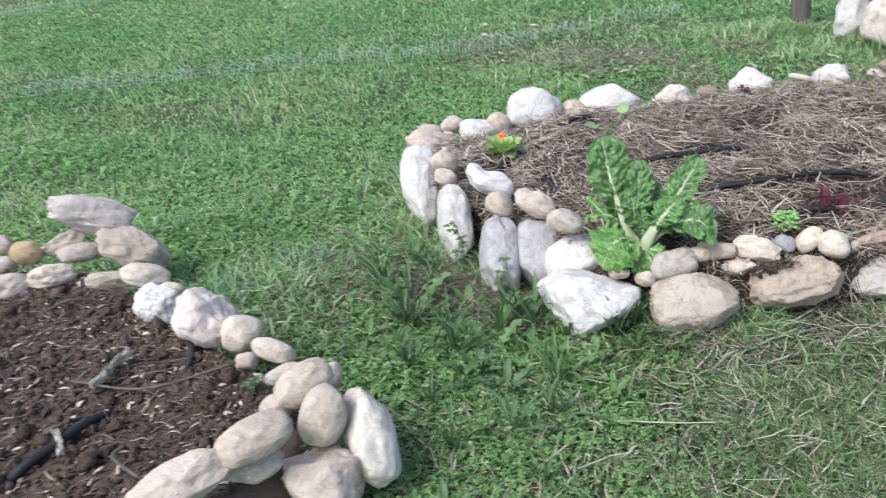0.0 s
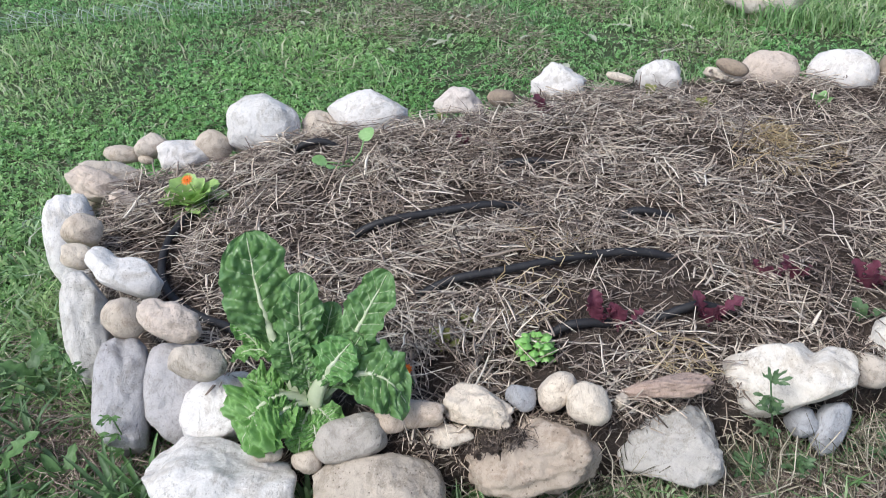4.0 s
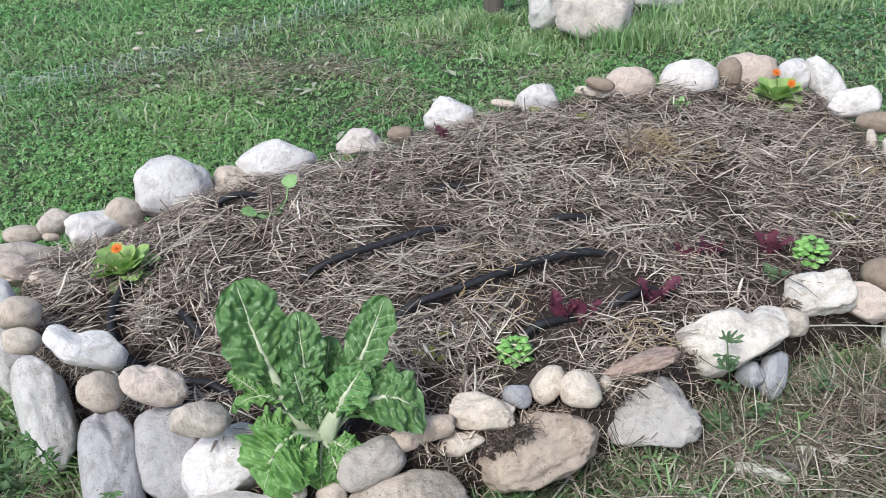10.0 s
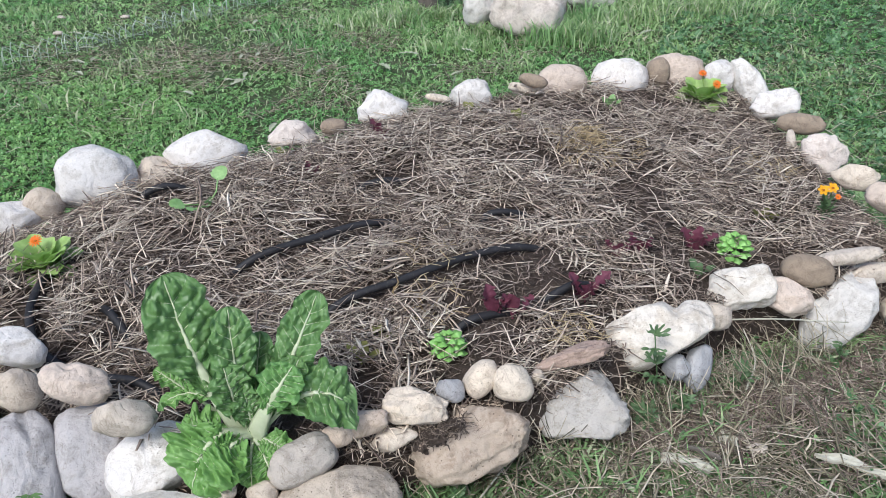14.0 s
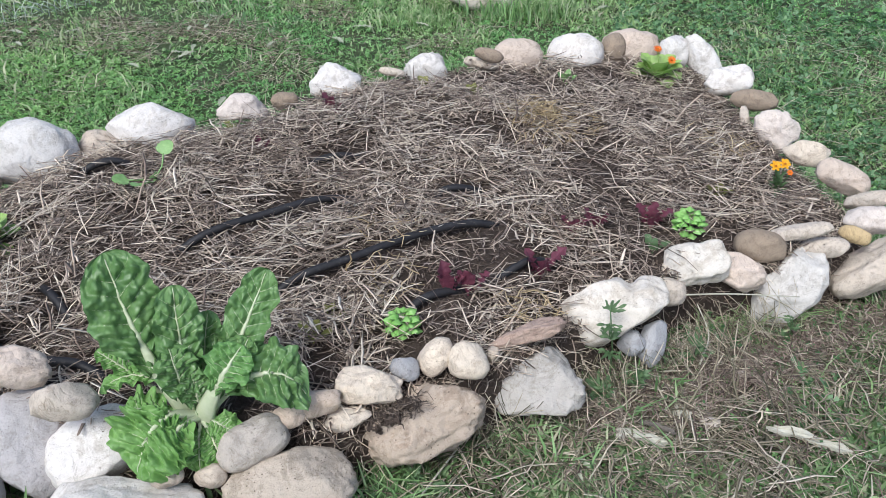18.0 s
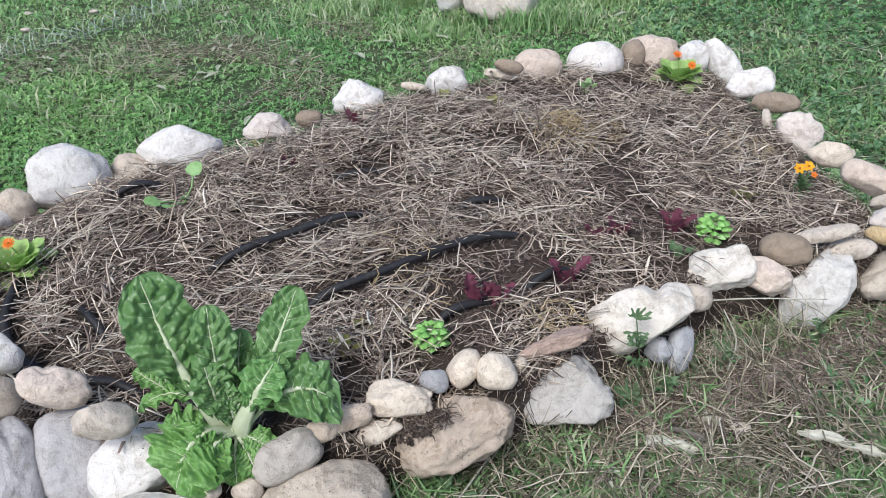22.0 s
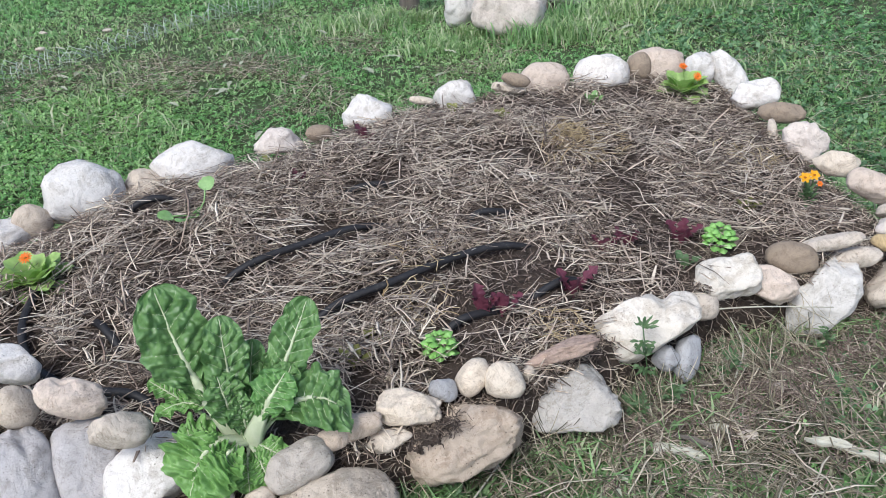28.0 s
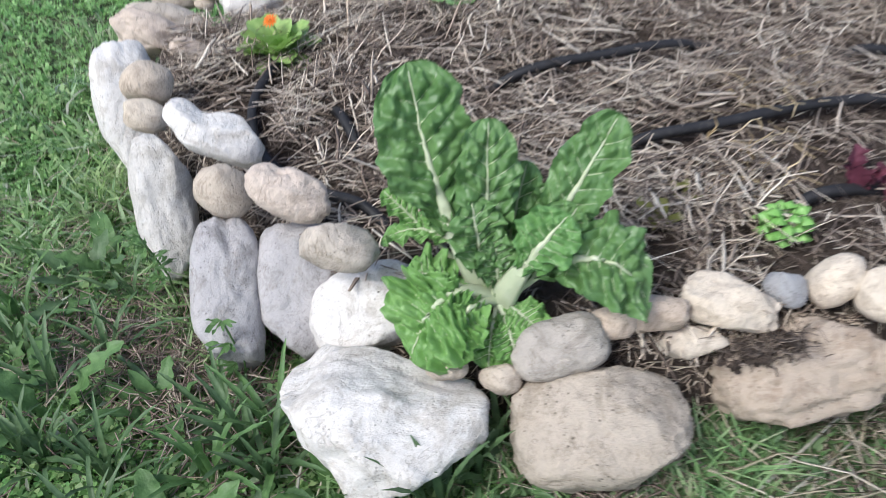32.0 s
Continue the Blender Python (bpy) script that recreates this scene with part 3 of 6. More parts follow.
stone("stone", 0.554, 0.412, 0.249, 0.052, 0.041, 0.045, -40, 5, -7, "cream", 2.9, 0, 0.025, 23, dents=[(-0.1, -0.95, 0.3, 0.12, 0.14)])
stone("boulder", 0.443, 0.332, 0.129, 0.158, 0.101, 0.091, -47, -15, 16, "golden", 3.0, 0, 0.05, 24, dents=[(-0.35, -0.45, 0.85, 0.42, 0.36), (0.02, -0.5, 0.85, 0.2, 0.2), (-0.55, -0.8, 0.1, 0.15, 0.25), (0.3, -0.9, 0.3, 0.06, 0.2)], trims=[(0.75, 0, 0.6, 0.86)], rough=0.024)
# left end back
stone("stone", -1.349, 1.155, 0.261, 0.070, 0.035, 0.036, -25, 16, 32, "tan", 2.3, 0, 0.030, 25)
stone("stone", -1.223, 0.917, 0.261, 0.139, 0.072, 0.057, -30, 28, 25, "tanpink", 2.6, 0, 0.04, 26, dents=[(0.2, -0.6, 0.7, 0.1, 0.3), (0.7, -0.5, -0.5, 0.14, 0.22)], trims=[(0.2, 0, 1, 0.8)], rough=0.005)
stone("stone", -1.085, 0.854, 0.270, 0.053, 0.030, 0.034, -28, 25, 24, "tanpink", 2.4, 0, 0.030, 27)
stone("stone", -1.236, 0.976, 0.292, 0.113, 0.036, 0.041, -27, 24, 28, "greytan", 2.5, 0, 0.03, 28, trims=[(-0.6, 0, 0.8, 0.75)])
stone("stone", -1.254, 1.211, 0.283, 0.064, 0.046, 0.050, -24, 6, 34, "greytan", 2.5, 0, 0.03, 29, trims=[(-0.7, 0, 0.7, 0.75), (0.7, 0, 0.7, 0.8)])
stone("stone", -1.252, 1.159, 0.250, 0.029, 0.016, 0.016, -24, 19, 27, "tan", 2.3, 0, 0.025, 30)
stone("stone", -1.105, 1.200, 0.264, 0.098, 0.053, 0.060, -25, 7, 31, "white", 2.6, 0, 0.04, 31, trims=[(0.4, -0.5, 0.8, 0.75)], rough=0.004)
stone("stone", -1.024, 1.271, 0.281, 0.065, 0.047, 0.057, -30, 35, 14, "tan", 2.2, 0, 0.020, 32)
stone("boulder", -1.335, 0.923, 0.200, 0.056, 0.057, 0.082, -29, 31, 24, "cream", 2.5, 0, 0.042, 33, rough=0.009)
# back row
stone("boulder", -0.888, 1.398, 0.314, 0.141, 0.095, 0.126, -23, -2, 29, "whitegrey", 2.3, 0, 0.035, 34, dents=[(0.3, -0.9, -0.3, 0.06, 0.25)], trims=[(-0.4, 0, -0.9, 0.8)], rough=0.014)
stone("stone", -0.707, 1.497, 0.282, 0.076, 0.056, 0.072, -30, 36, 6, "tan", 2.6, 0, 0.045, 35, trims=[(-0.5, -0.8, 0.2, 0.75)], rough=0.008)
stone("boulder", -0.552, 1.599, 0.337, 0.153, 0.072, 0.079, -22, 6, 19, "white", 2.4, 0, 0.03, 36, trims=[(0, 0, -1, 0.55), (0.6, 0, 0.8, 0.86)], rough=0.006)
stone("stone", -0.284, 1.855, 0.302, 0.101, 0.055, 0.053, -22, 1, 14, "whitepink", 2.5, 0, 0.04, 37, trims=[(0, 0, -1, 0.5)], rough=0.006)
stone("stone", -0.126, 1.911, 0.304, 0.056, 0.037, 0.034, -22, 4, 10, "brown", 2.4, 0, 0.041, 38)
stone("boulder", 0.053, 2.101, 0.325, 0.112, 0.075, 0.068, -20, -3, 9, "white", 2.6, 0, 0.06, 39, dents=[(0.7, -0.3, 0.6, 0.12, 0.3)], trims=[(0, 0, -1, 0.5), (0.7, 0, 0.7, 0.8)], rough=0.012)
stone("stone", 0.284, 2.161, 0.331, 0.055, 0.022, 0.018, -20, 10, 0, "cream", 2.4, 0, 0.030, 40)
stone("stone", 0.421, 2.242, 0.322, 0.095, 0.062, 0.063, -20, -4, 2, "whitegrey", 2.5, 0, 0.04, 41, trims=[(0, 0, -1, 0.55)], rough=0.006)
stone("stone", 0.666, 2.304, 0.319, 0.081, 0.031, 0.025, -20, 8, -6, "cream", 2.3, 0, 0.025, 42)
stone("stone", 0.694, 2.263, 0.371, 0.065, 0.029, 0.029, -19, 12, -8, "brown", 2.3, 0, 0.020, 43)
stone("stone", 0.830, 2.411, 0.324, 0.116, 0.074, 0.071, -19, -2, -5, "tanpink", 2.4, 0, 0.03, 44, trims=[(0, 0, -1, 0.5)], rough=0.004)
stone("boulder", 1.097, 2.473, 0.322, 0.131, 0.084, 0.077, -18, -5, -8, "white", 2.4, 0, 0.03, 45, trims=[(0, 0, -1, 0.45)], rough=0.006)
stone("stone", 1.280, 2.514, 0.320, 0.054, 0.054, 0.070, -18, -4, -11, "brown", 2.3, 0, 0.020, 46)
stone("stone", 1.366, 2.565, 0.319, 0.139, 0.073, 0.076, -18, -1, -14, "tanpink", 2.4, 0, 0.035, 47, trims=[(0, 0, -1, 0.5)], rough=0.006)
# right end back
stone("stone", 1.551, 2.475, 0.316, 0.069, 0.060, 0.075, -18, -13, -13, "whitegrey", 2.5, 0, 0.03, 48)
stone("boulder", 1.669, 2.438, 0.295, 0.067, 0.061, 0.125, -22, -34, -6, "white", 2.7, 0, 0.04, 49, trims=[(0.8, 0, 0.5, 0.8)], rough=0.006)
stone("stone", 1.699, 2.150, 0.305, 0.102, 0.058, 0.064, -20, -11, -17, "white", 2.7, 0, 0.05, 50, trims=[(0.1, -0.6, 0.8, 0.75)], rough=0.012)
stone("stone", 1.743, 1.957, 0.295, 0.093, 0.035, 0.042, -20, -2, -22, "brown", 2.2, 0, 0.020, 51)
stone("stone", 1.773, 1.755, 0.257, 0.091, 0.062, 0.074, -28, 37, -42, "whitepink", 2.6, 0, 0.05, 52, dents=[(0.2, -0.9, 0.3, 0.12, 0.25)], rough=0.012)
stone("stone", 1.678, 1.854, 0.260, 0.020, 0.020, 0.051, -22, -16, -16, "greytan", 2.8, 0, 0.041, 53)
stone("stone", 1.803, 1.547, 0.257, 0.082, 0.040, 0.047, -23, 0, -27, "cream", 2.5, 0, 0.035, 54)
stone("stone", 1.849, 1.342, 0.265, 0.094, 0.045, 0.050, -25, 15, -37, "tanpink", 2.8, 0, 0.02, 55)
stone("stone", 1.878, 1.215, 0.246, 0.072, 0.030, 0.030, -28, -22, -20, "greytan", 2.4, 0, 0.030, 56)
stone("stone", 1.847, 1.102, 0.239, 0.086, 0.042, 0.046, -27, -11, -27, "whitepink", 2.5, 0, 0.030, 57)
stone("stone", 1.740, 0.996, 0.250, 0.048, 0.023, 0.026, -28, 4, -33, "yellow", 2.5, 0, 0.030, 58)
stone("stone", 1.641, 0.970, 0.220, 0.074, 0.032, 0.033, -30, -17, -20, "greytan", 2.4, 0, 0.025, 59)
stone("stone", 1.562, 0.977, 0.272, 0.092, 0.024, 0.025, -30, -20, -16, "greytan", 2.4, 0, 0.025, 60)
stone("stone", 1.448, 0.970, 0.226, 0.077, 0.047, 0.051, -30, -1, -25, "brown", 2.3, 0, 0.020, 61)
stone("boulder", 1.823, 0.984, 0.138, 0.149, 0.098, 0.074, -38, -37, -8, "greytan", 2.7, 0, 0.04, 62, trims=[(-0.2, -0.7, 0.7, 0.7)], rough=0.006)
stone("boulder", 1.544, 0.906, 0.119, 0.091, 0.068, 0.134, -32, 7, -33, "whitegrey", 2.9, 0, 0.04, 63, trims=[(-0.8, 0, 0.6, 0.7), (0.8, 0, -0.6, 0.75), (-0.3, -0.9, 0.3, 0.74)], rough=0.008)
stone("stone", 1.237, 0.895, 0.211, 0.098, 0.060, 0.065, -33, -17, -10, "creamwhite", 2.6, 0, 0.04, 64, dents=[(0.1, -0.5, -0.85, 0.18, 0.25)], trims=[(0.4, -0.8, 0.4, 0.8)], rough=0.006, waists=[(0.15, 0.2, 0.10)])
stone("stone", 1.368, 0.891, 0.186, 0.081, 0.051, 0.054, -32, 7, -29, "tanpink", 2.6, 0, 0.035, 65, trims=[(-0.3, -0.7, 0.6, 0.8)], rough=0.006)
stone("stone", 1.147, 0.818, 0.165, 0.048, 0.033, 0.044, -34, -9, -13, "greytan", 2.5, 0, 0.035, 66)
# heart stone region
stone("boulder", 0.964, 0.694, 0.189, 0.151, 0.089, 0.090, -37, -16, -4, "creamwhite", 2.8, 0, 0.025, 67, waists=[(0.36, 0.13, 0.22)], trims=[(0.55, 0, -0.83, 0.62), (0, -0.9, 0.4, 0.85)], rough=0.004)
stone("boulder", 1.064, 0.635, 0.123, 0.036, 0.037, 0.068, -38, 3, -22, "bluegrey", 2.8, 0, 0.04, 68, trims=[(0.6, -0.6, 0.3, 0.7)], rough=0.006)
stone("stone", 1.004, 0.627, 0.128, 0.039, 0.037, 0.036, -43, -25, 4, "bluegrey", 2.6, 0, 0.05, 69, trims=[(-0.5, -0.7, 0.4, 0.7)], rough=0.008)
stone("boulder", 0.731, 0.486, 0.106, 0.120, 0.081, 0.092, -43, -15, 4, "blockgrey", 4.2, 0, 0.045, 70, trims=[(-0.6, 0, 0.8, 0.86), (0.9, 0, 0.35, 0.86), (0.1, -0.95, 0.2, 0.72), (-0.3, 0, -0.95, 0.8)], rough=0.022)
stone("stone", 0.704, 0.521, 0.249, 0.103, 0.038, 0.028, -40, -16, 5, "pinkflat", 3, 0, 0.06, 71, trims=[(-0.6, 0, 0.8, 0.55), (0.5, -0.5, 0.7, 0.6)], rough=0.02)
stone("stone", 0.614, 0.468, 0.223, 0.019, 0.023, 0.021, -40, -4, -2, "tan", 2.4, 0, 0.030, 72)
# far stones
stone("boulder", 0.456, 4.413, 0.200, 0.124, 0.099, 0.182, -14, 7, 2, "whitegrey", 2.8, 0, 0.056, 73, where="standing in grass at the far bed", group="stones at the far bed", rough=0.009)
stone("boulder", 0.772, 4.212, 0.220, 0.250, 0.175, 0.215, -14, 4, -1, "whitepink", 3.0, -.1, 0.056, 74, where="standing in grass at the far bed", group="stones at the far bed", rough=0.009)
stone("boulder", 1.266, 4.871, 0.180, 0.205, 0.128, 0.159, -13, -4, -4, "white", 2.8, 0, 0.042, 75, where="standing in grass at the far bed", group="stones at the far bed", rough=0.009)
stone("boulder", 1.678, 5.156, 0.120, 0.180, 0.113, 0.141, -13, -5, -7, "whitepink", 2.6, 0, 0.056, 76, where="standing in grass at the far bed", group="stones at the far bed", rough=0.009)
stone("boulder", 1.639, 5.219, 0.120, 0.172, 0.083, 0.103, -12, -2, -9, "white", 2.6, 0, 0.049, 77, where="standing in grass at the far bed", group="stones at the far bed", rough=0.009)
# near left bed
stone("stone", -2.078, -0.347, 0.359, 0.168, 0.064, 0.083, -21, 17, 47, "whitepink", 5.0, 0, 0.035, 78, where="edging the bare soil bed", group="stones round the bare bed", dents=[(-0.3, -0.9, -0.35, 0.22, 0.22), (0.5, -0.85, -0.35, 0.12, 0.25), (0.1, -0.8, 0.6, 0.06, 0.2)], trims=[(-0.6, 0, -0.8, 0.78), (0.9, 0, -0.3, 0.88)], rough=0.02)
stone("stone", -2.174, -0.439, 0.264, 0.088, 0.035, 0.047, -21, -5, 58, "greytan", 2.5, 0, 0.05, 79, where="edging the bare soil bed", group="stones round the bare bed", trims=[(-0.4, 0, 0.9, 0.7)], rough=0.01)
stone("stone", -2.099, -0.442, 0.237, 0.080, 0.034, 0.038, -22, 6, 53, "greytan", 2.4, 0, 0.030, 80, where="edging the bare soil bed", group="stones round the bare bed")
stone("stone", -2.090, -0.420, 0.240, 0.072, 0.028, 0.031, -22, 8, 52, "greytan", 2.4, 0, 0.030, 81, where="edging the bare soil bed", group="stones round the bare bed")
stone("boulder", -1.947, -0.310, 0.215, 0.149, 0.076, 0.086, -30, 39, 32, "tan", 3, 0, 0.05, 82, where="edging the bare soil bed", group="stones round the bare bed", dents=[(0, -0.9, -0.2, 0.12, 0.25)], trims=[(-0.4, -0.7, 0.6, 0.75)], rough=0.01)
stone("stone", -2.263, -0.545, 0.263, 0.062, 0.037, 0.049, -23, 24, 49, "yellow", 2.4, 0, 0.030, 83, where="edging the bare soil bed", group="stones round the bare bed")
stone("stone", -2.398, -0.549, 0.280, 0.045, 0.036, 0.040, -21, 17, 53, "tan", 2.4, 0, 0.030, 84, where="edging the bare soil bed", group="stones round the bare bed")
stone("stone", -2.345, -0.595, 0.220, 0.044, 0.032, 0.036, -23, 17, 53, "greytan", 2.4, 0, 0.030, 85, where="edging the bare soil bed", group="stones round the bare bed")
stone("stone", -2.202, -0.694, 0.192, 0.090, 0.050, 0.064, -23, -2, 61, "greytan", 2.4, 0, 0.030, 86, where="edging the bare soil bed", group="stones round the bare bed")
stone("stone", -2.083, -0.592, 0.216, 0.088, 0.044, 0.047, -23, 6, 55, "cream", 2.5, 0, 0.035, 87, where="edging the bare soil bed", group="stones round the bare bed")
stone("stone", -1.845, -0.518, 0.196, 0.098, 0.034, 0.036, -25, 12, 48, "tan", 2.5, 0, 0.030, 88, where="edging the bare soil bed", group="stones round the bare bed")
stone("stone", -1.626, -0.545, 0.268, 0.089, 0.044, 0.046, -27, 21, 41, "cream", 2.4, 0, 0.025, 89, where="edging the bare soil bed", group="stones round the bare bed")
stone("stone", -1.495, -0.557, 0.242, 0.042, 0.036, 0.026, -28, 23, 38, "cream", 2.4, 0, 0.025, 90, where="edging the bare soil bed", group="stones round the bare bed")
stone("boulder", -1.486, -0.631, 0.222, 0.089, 0.066, 0.070, -33, 33, 32, "white", 2.9, 0, 0.05, 91, where="edging the bare soil bed", group="stones round the bare bed", trims=[(-0.5, -0.7, 0.5, 0.72)], rough=0.012)
stone("boulder", -1.225, -0.674, 0.236, 0.125, 0.086, 0.092, -35, 34, 27, "whitepink", 3, 0, 0.055, 92, where="edging the bare soil bed", group="stones round the bare bed", dents=[(0, -0.9, 0.3, 0.2, 0.3)], trims=[(0.5, -0.6, 0.6, 0.75)], rough=0.012)
stone("stone", -1.083, -0.689, 0.223, 0.064, 0.053, 0.063, -32, 21, 33, "cream", 2.8, 0, 0.035, 93, where="edging the bare soil bed", group="stones round the bare bed", trims=[(0.3, -0.8, 0.5, 0.8)], rough=0.004)
stone("stone", -0.903, -0.752, 0.242, 0.071, 0.033, 0.034, -36, 26, 26, "cream", 2.3, 0, 0.025, 94, where="edging the bare soil bed", group="stones round the bare bed")
stone("stone", -1.012, -0.761, 0.183, 0.036, 0.028, 0.030, -33, 12, 38, "greytan", 2.5, 0, 0.030, 95, where="edging the bare soil bed", group="stones round the bare bed")
stone("stone", -0.956, -0.801, 0.140, 0.031, 0.028, 0.034, -35, 12, 37, "whitepink", 2.6, 0, 0.030, 96, where="edging the bare soil bed", group="stones round the bare bed")
stone("stone", -0.840, -0.788, 0.197, 0.065, 0.027, 0.032, -34, -4, 46, "greytan", 2.4, 0, 0.030, 97, where="edging the bare soil bed", group="stones round the bare bed")
stone("stone", -0.662, -0.919, 0.300, 0.084, 0.051, 0.056, -36, -17, 54, "tan", 2.3, 0, 0.015, 98, where="edging the bare soil bed", group="stones round the bare bed")
stone("stone", -0.676, -0.776, 0.223, 0.026, 0.035, 0.040, -35, 9, 33, "tan", 2.4, 0, 0.025, 99, where="edging the bare soil bed", group="stones round the bare bed")
stone("stone", -0.563, -0.982, 0.267, 0.061, 0.055, 0.081, -40, 21, 24, "tan", 2.4, 0, 0.015, 100, where="edging the bare soil bed", group="stones round the bare bed")
stone("boulder", -0.482, -0.907, 0.164, 0.069, 0.097, 0.137, -39, -7, 43, "creamwhite", 2.6, 0.05, 0.02, 101, where="edging the bare soil bed", group="stones round the bare bed", trims=[(0.6, 0, 0.8, 0.85)], rough=0.009)
stone("stone", -0.724, -0.977, 0.243, 0.045, 0.048, 0.039, -36, -4, 48, "tan", 2.5, 0, 0.025, 102, where="edging the bare soil bed", group="stones round the bare bed")
stone("stone", -0.631, -1.164, 0.314, 0.098, 0.046, 0.054, -38, -11, 55, "tan", 2.4, 0, 0.018, 103, where="edging the bare soil bed", group="stones round the bare bed", dents=[(0.1, -0.7, -0.6, 0.06, 0.3)])
stone("stone", -0.650, -1.167, 0.223, 0.076, 0.033, 0.043, -39, -4, 50, "greytan", 2.5, 0, 0.030, 104, where="edging the bare soil bed", group="stones round the bare bed")
stone("boulder", -0.731, -1.317, 0.278, 0.125, 0.048, 0.059, -39, -9, 60, "creampink", 2.6, 0, 0.035, 105, where="edging the bare soil bed", group="stones round the bare bed", dents=[(0.2, -0.8, -0.3, 0.1, 0.2)], trims=[(0.0, -0.5, 0.86, 0.8)], rough=0.006)
stone("boulder", -0.530, -1.068, 0.129, 0.108, 0.074, 0.092, -42, 10, 33, "creampink", 2.8, 0, 0.04, 106, where="edging the bare soil bed", group="stones round the bare bed", dents=[(0.5, -0.8, 0.3, 0.12, 0.2)], rough=0.012)

# ---- plants: leaves and flowers ----


def leaf_surface(base, tip, half, normal, arch=0.0, fold=0.25, ruffle=0.0, stalk=0.25, stalk_half=0.006, seed=1, blunt=0.9, pucker=0.0, strap=False, over=None):
    """The surface of a leaf as a function of the way along it and across it: a stalk that widens into a blade, arched along its
    length, folded along the rib, ruffled at the rim, blistered between the veins."""
    base, tip = Vector(base), Vector(tip)
    n0 = Vector(normal).normalized()
    run = tip - base
    side = run.cross(n0).normalized()
    up = side.cross(run).normalized()
    mid = base + run * 0.5 + up * arch
    if over:
        mid = 2 * Vector(over) - (base + tip) / 2

    def at(s, q):
        c = (1 - s) ** 2 * base + 2 * s * (1 - s) * mid + s * s * tip
        d = (2 * (1 - s) * (mid - base) + 2 * s * (tip - mid)).normalized()
        u = side.cross(d).normalized()
        lift = 0.0
        if s < stalk:
            w = stalk_half * (1.3 - 0.5 * s / stalk)
        else:
            k = (s - stalk) / (1 - stalk)
            w = half * (math.sin(math.pi * min(1.0, k ** blunt * 0.985 + 0.012)) ** 0.47) * (1 - 0.16 * noise.noise(Vector((k * 5, seed + (3 if q > 0 else 0), 0))))
            if strap:
                rise = min(1.0, k / 0.5)
                w = half * (0.25 + 0.75 * rise * rise * (3 - 2 * rise)) * math.sqrt(max(0.0, 1 - k ** 6)) * (1 + 0.20 * noise.noise(Vector((k * 7, seed + (3 if q > 0 else 0), 0))) + 0.08 * noise.noise(Vector((k * 19, seed + (3 if q > 0 else 0), 4))))
            w = max(w, stalk_half * 0.8 * (1 - k))
            edge = min(1.0, 6 * (1 - k))
            lift += ruffle * abs(q) ** 3 * math.sin(k * 27 + seed * 1.7 + (2.1 if q > 0 else 0)) * edge
            lift += ruffle * 0.6 * abs(q) ** 2 * noise.noise(Vector((k * 14, q * 2, seed * 3.0)))
            vein = (k * 9 - abs(q) * 1.3) % 1.0
            if ruffle:
                lift += ruffle * 0.28 * abs(q) ** 4 * math.sin(k * 58 + seed * 2.3 + 4 * q) * edge
            swell = math.sin(math.pi * vein) ** 0.8 * min(1.0, 5 * abs(q))
            lift += pucker * swell * (0.62 + 0.38 * math.sin(abs(q) * 9 + 2.4 * math.floor(k * 9 - abs(q) * 1.3) + seed)) * (1 - 0.3 * abs(q)) * edge
            lift += pucker * 0.45 * noise.noise(Vector((q * 3.3 + seed, k * 9, seed))) * edge
            lift += pucker * 0.42 * noise.noise(Vector((q * 7 + seed, k * 21, seed + 2))) * edge
            lift += pucker * 0.9 * noise.noise(Vector((q * 1.3 + seed, k * 3.5, seed + 5))) * min(1.0, 2 * abs(q))
        lift += fold * abs(q) * w
        return c + side * q * w + u * lift

    return at, up


def leaf_mesh(name, material, base, tip, half, normal, arch=0.0, fold=0.25, ruffle=0.0, stalk=0.25, stalk_half=0.006, seed=1, segs=14, cross=8, blunt=0.9, pucker=0.0, strap=False):
    at, up = leaf_surface(base, tip, half, normal, arch, fold, ruffle, stalk, stalk_half, seed, blunt, pucker, strap)
    m = cross + 1
    verts = [at(i / segs, 2 * j / cross - 1) for i in range(segs + 1) for j in range(m)]
    faces = [(i * m + j, i * m + j + 1, (i + 1) * m + j + 1, (i + 1) * m + j) for i in range(segs) for j in range(cross)]
    return verts, faces


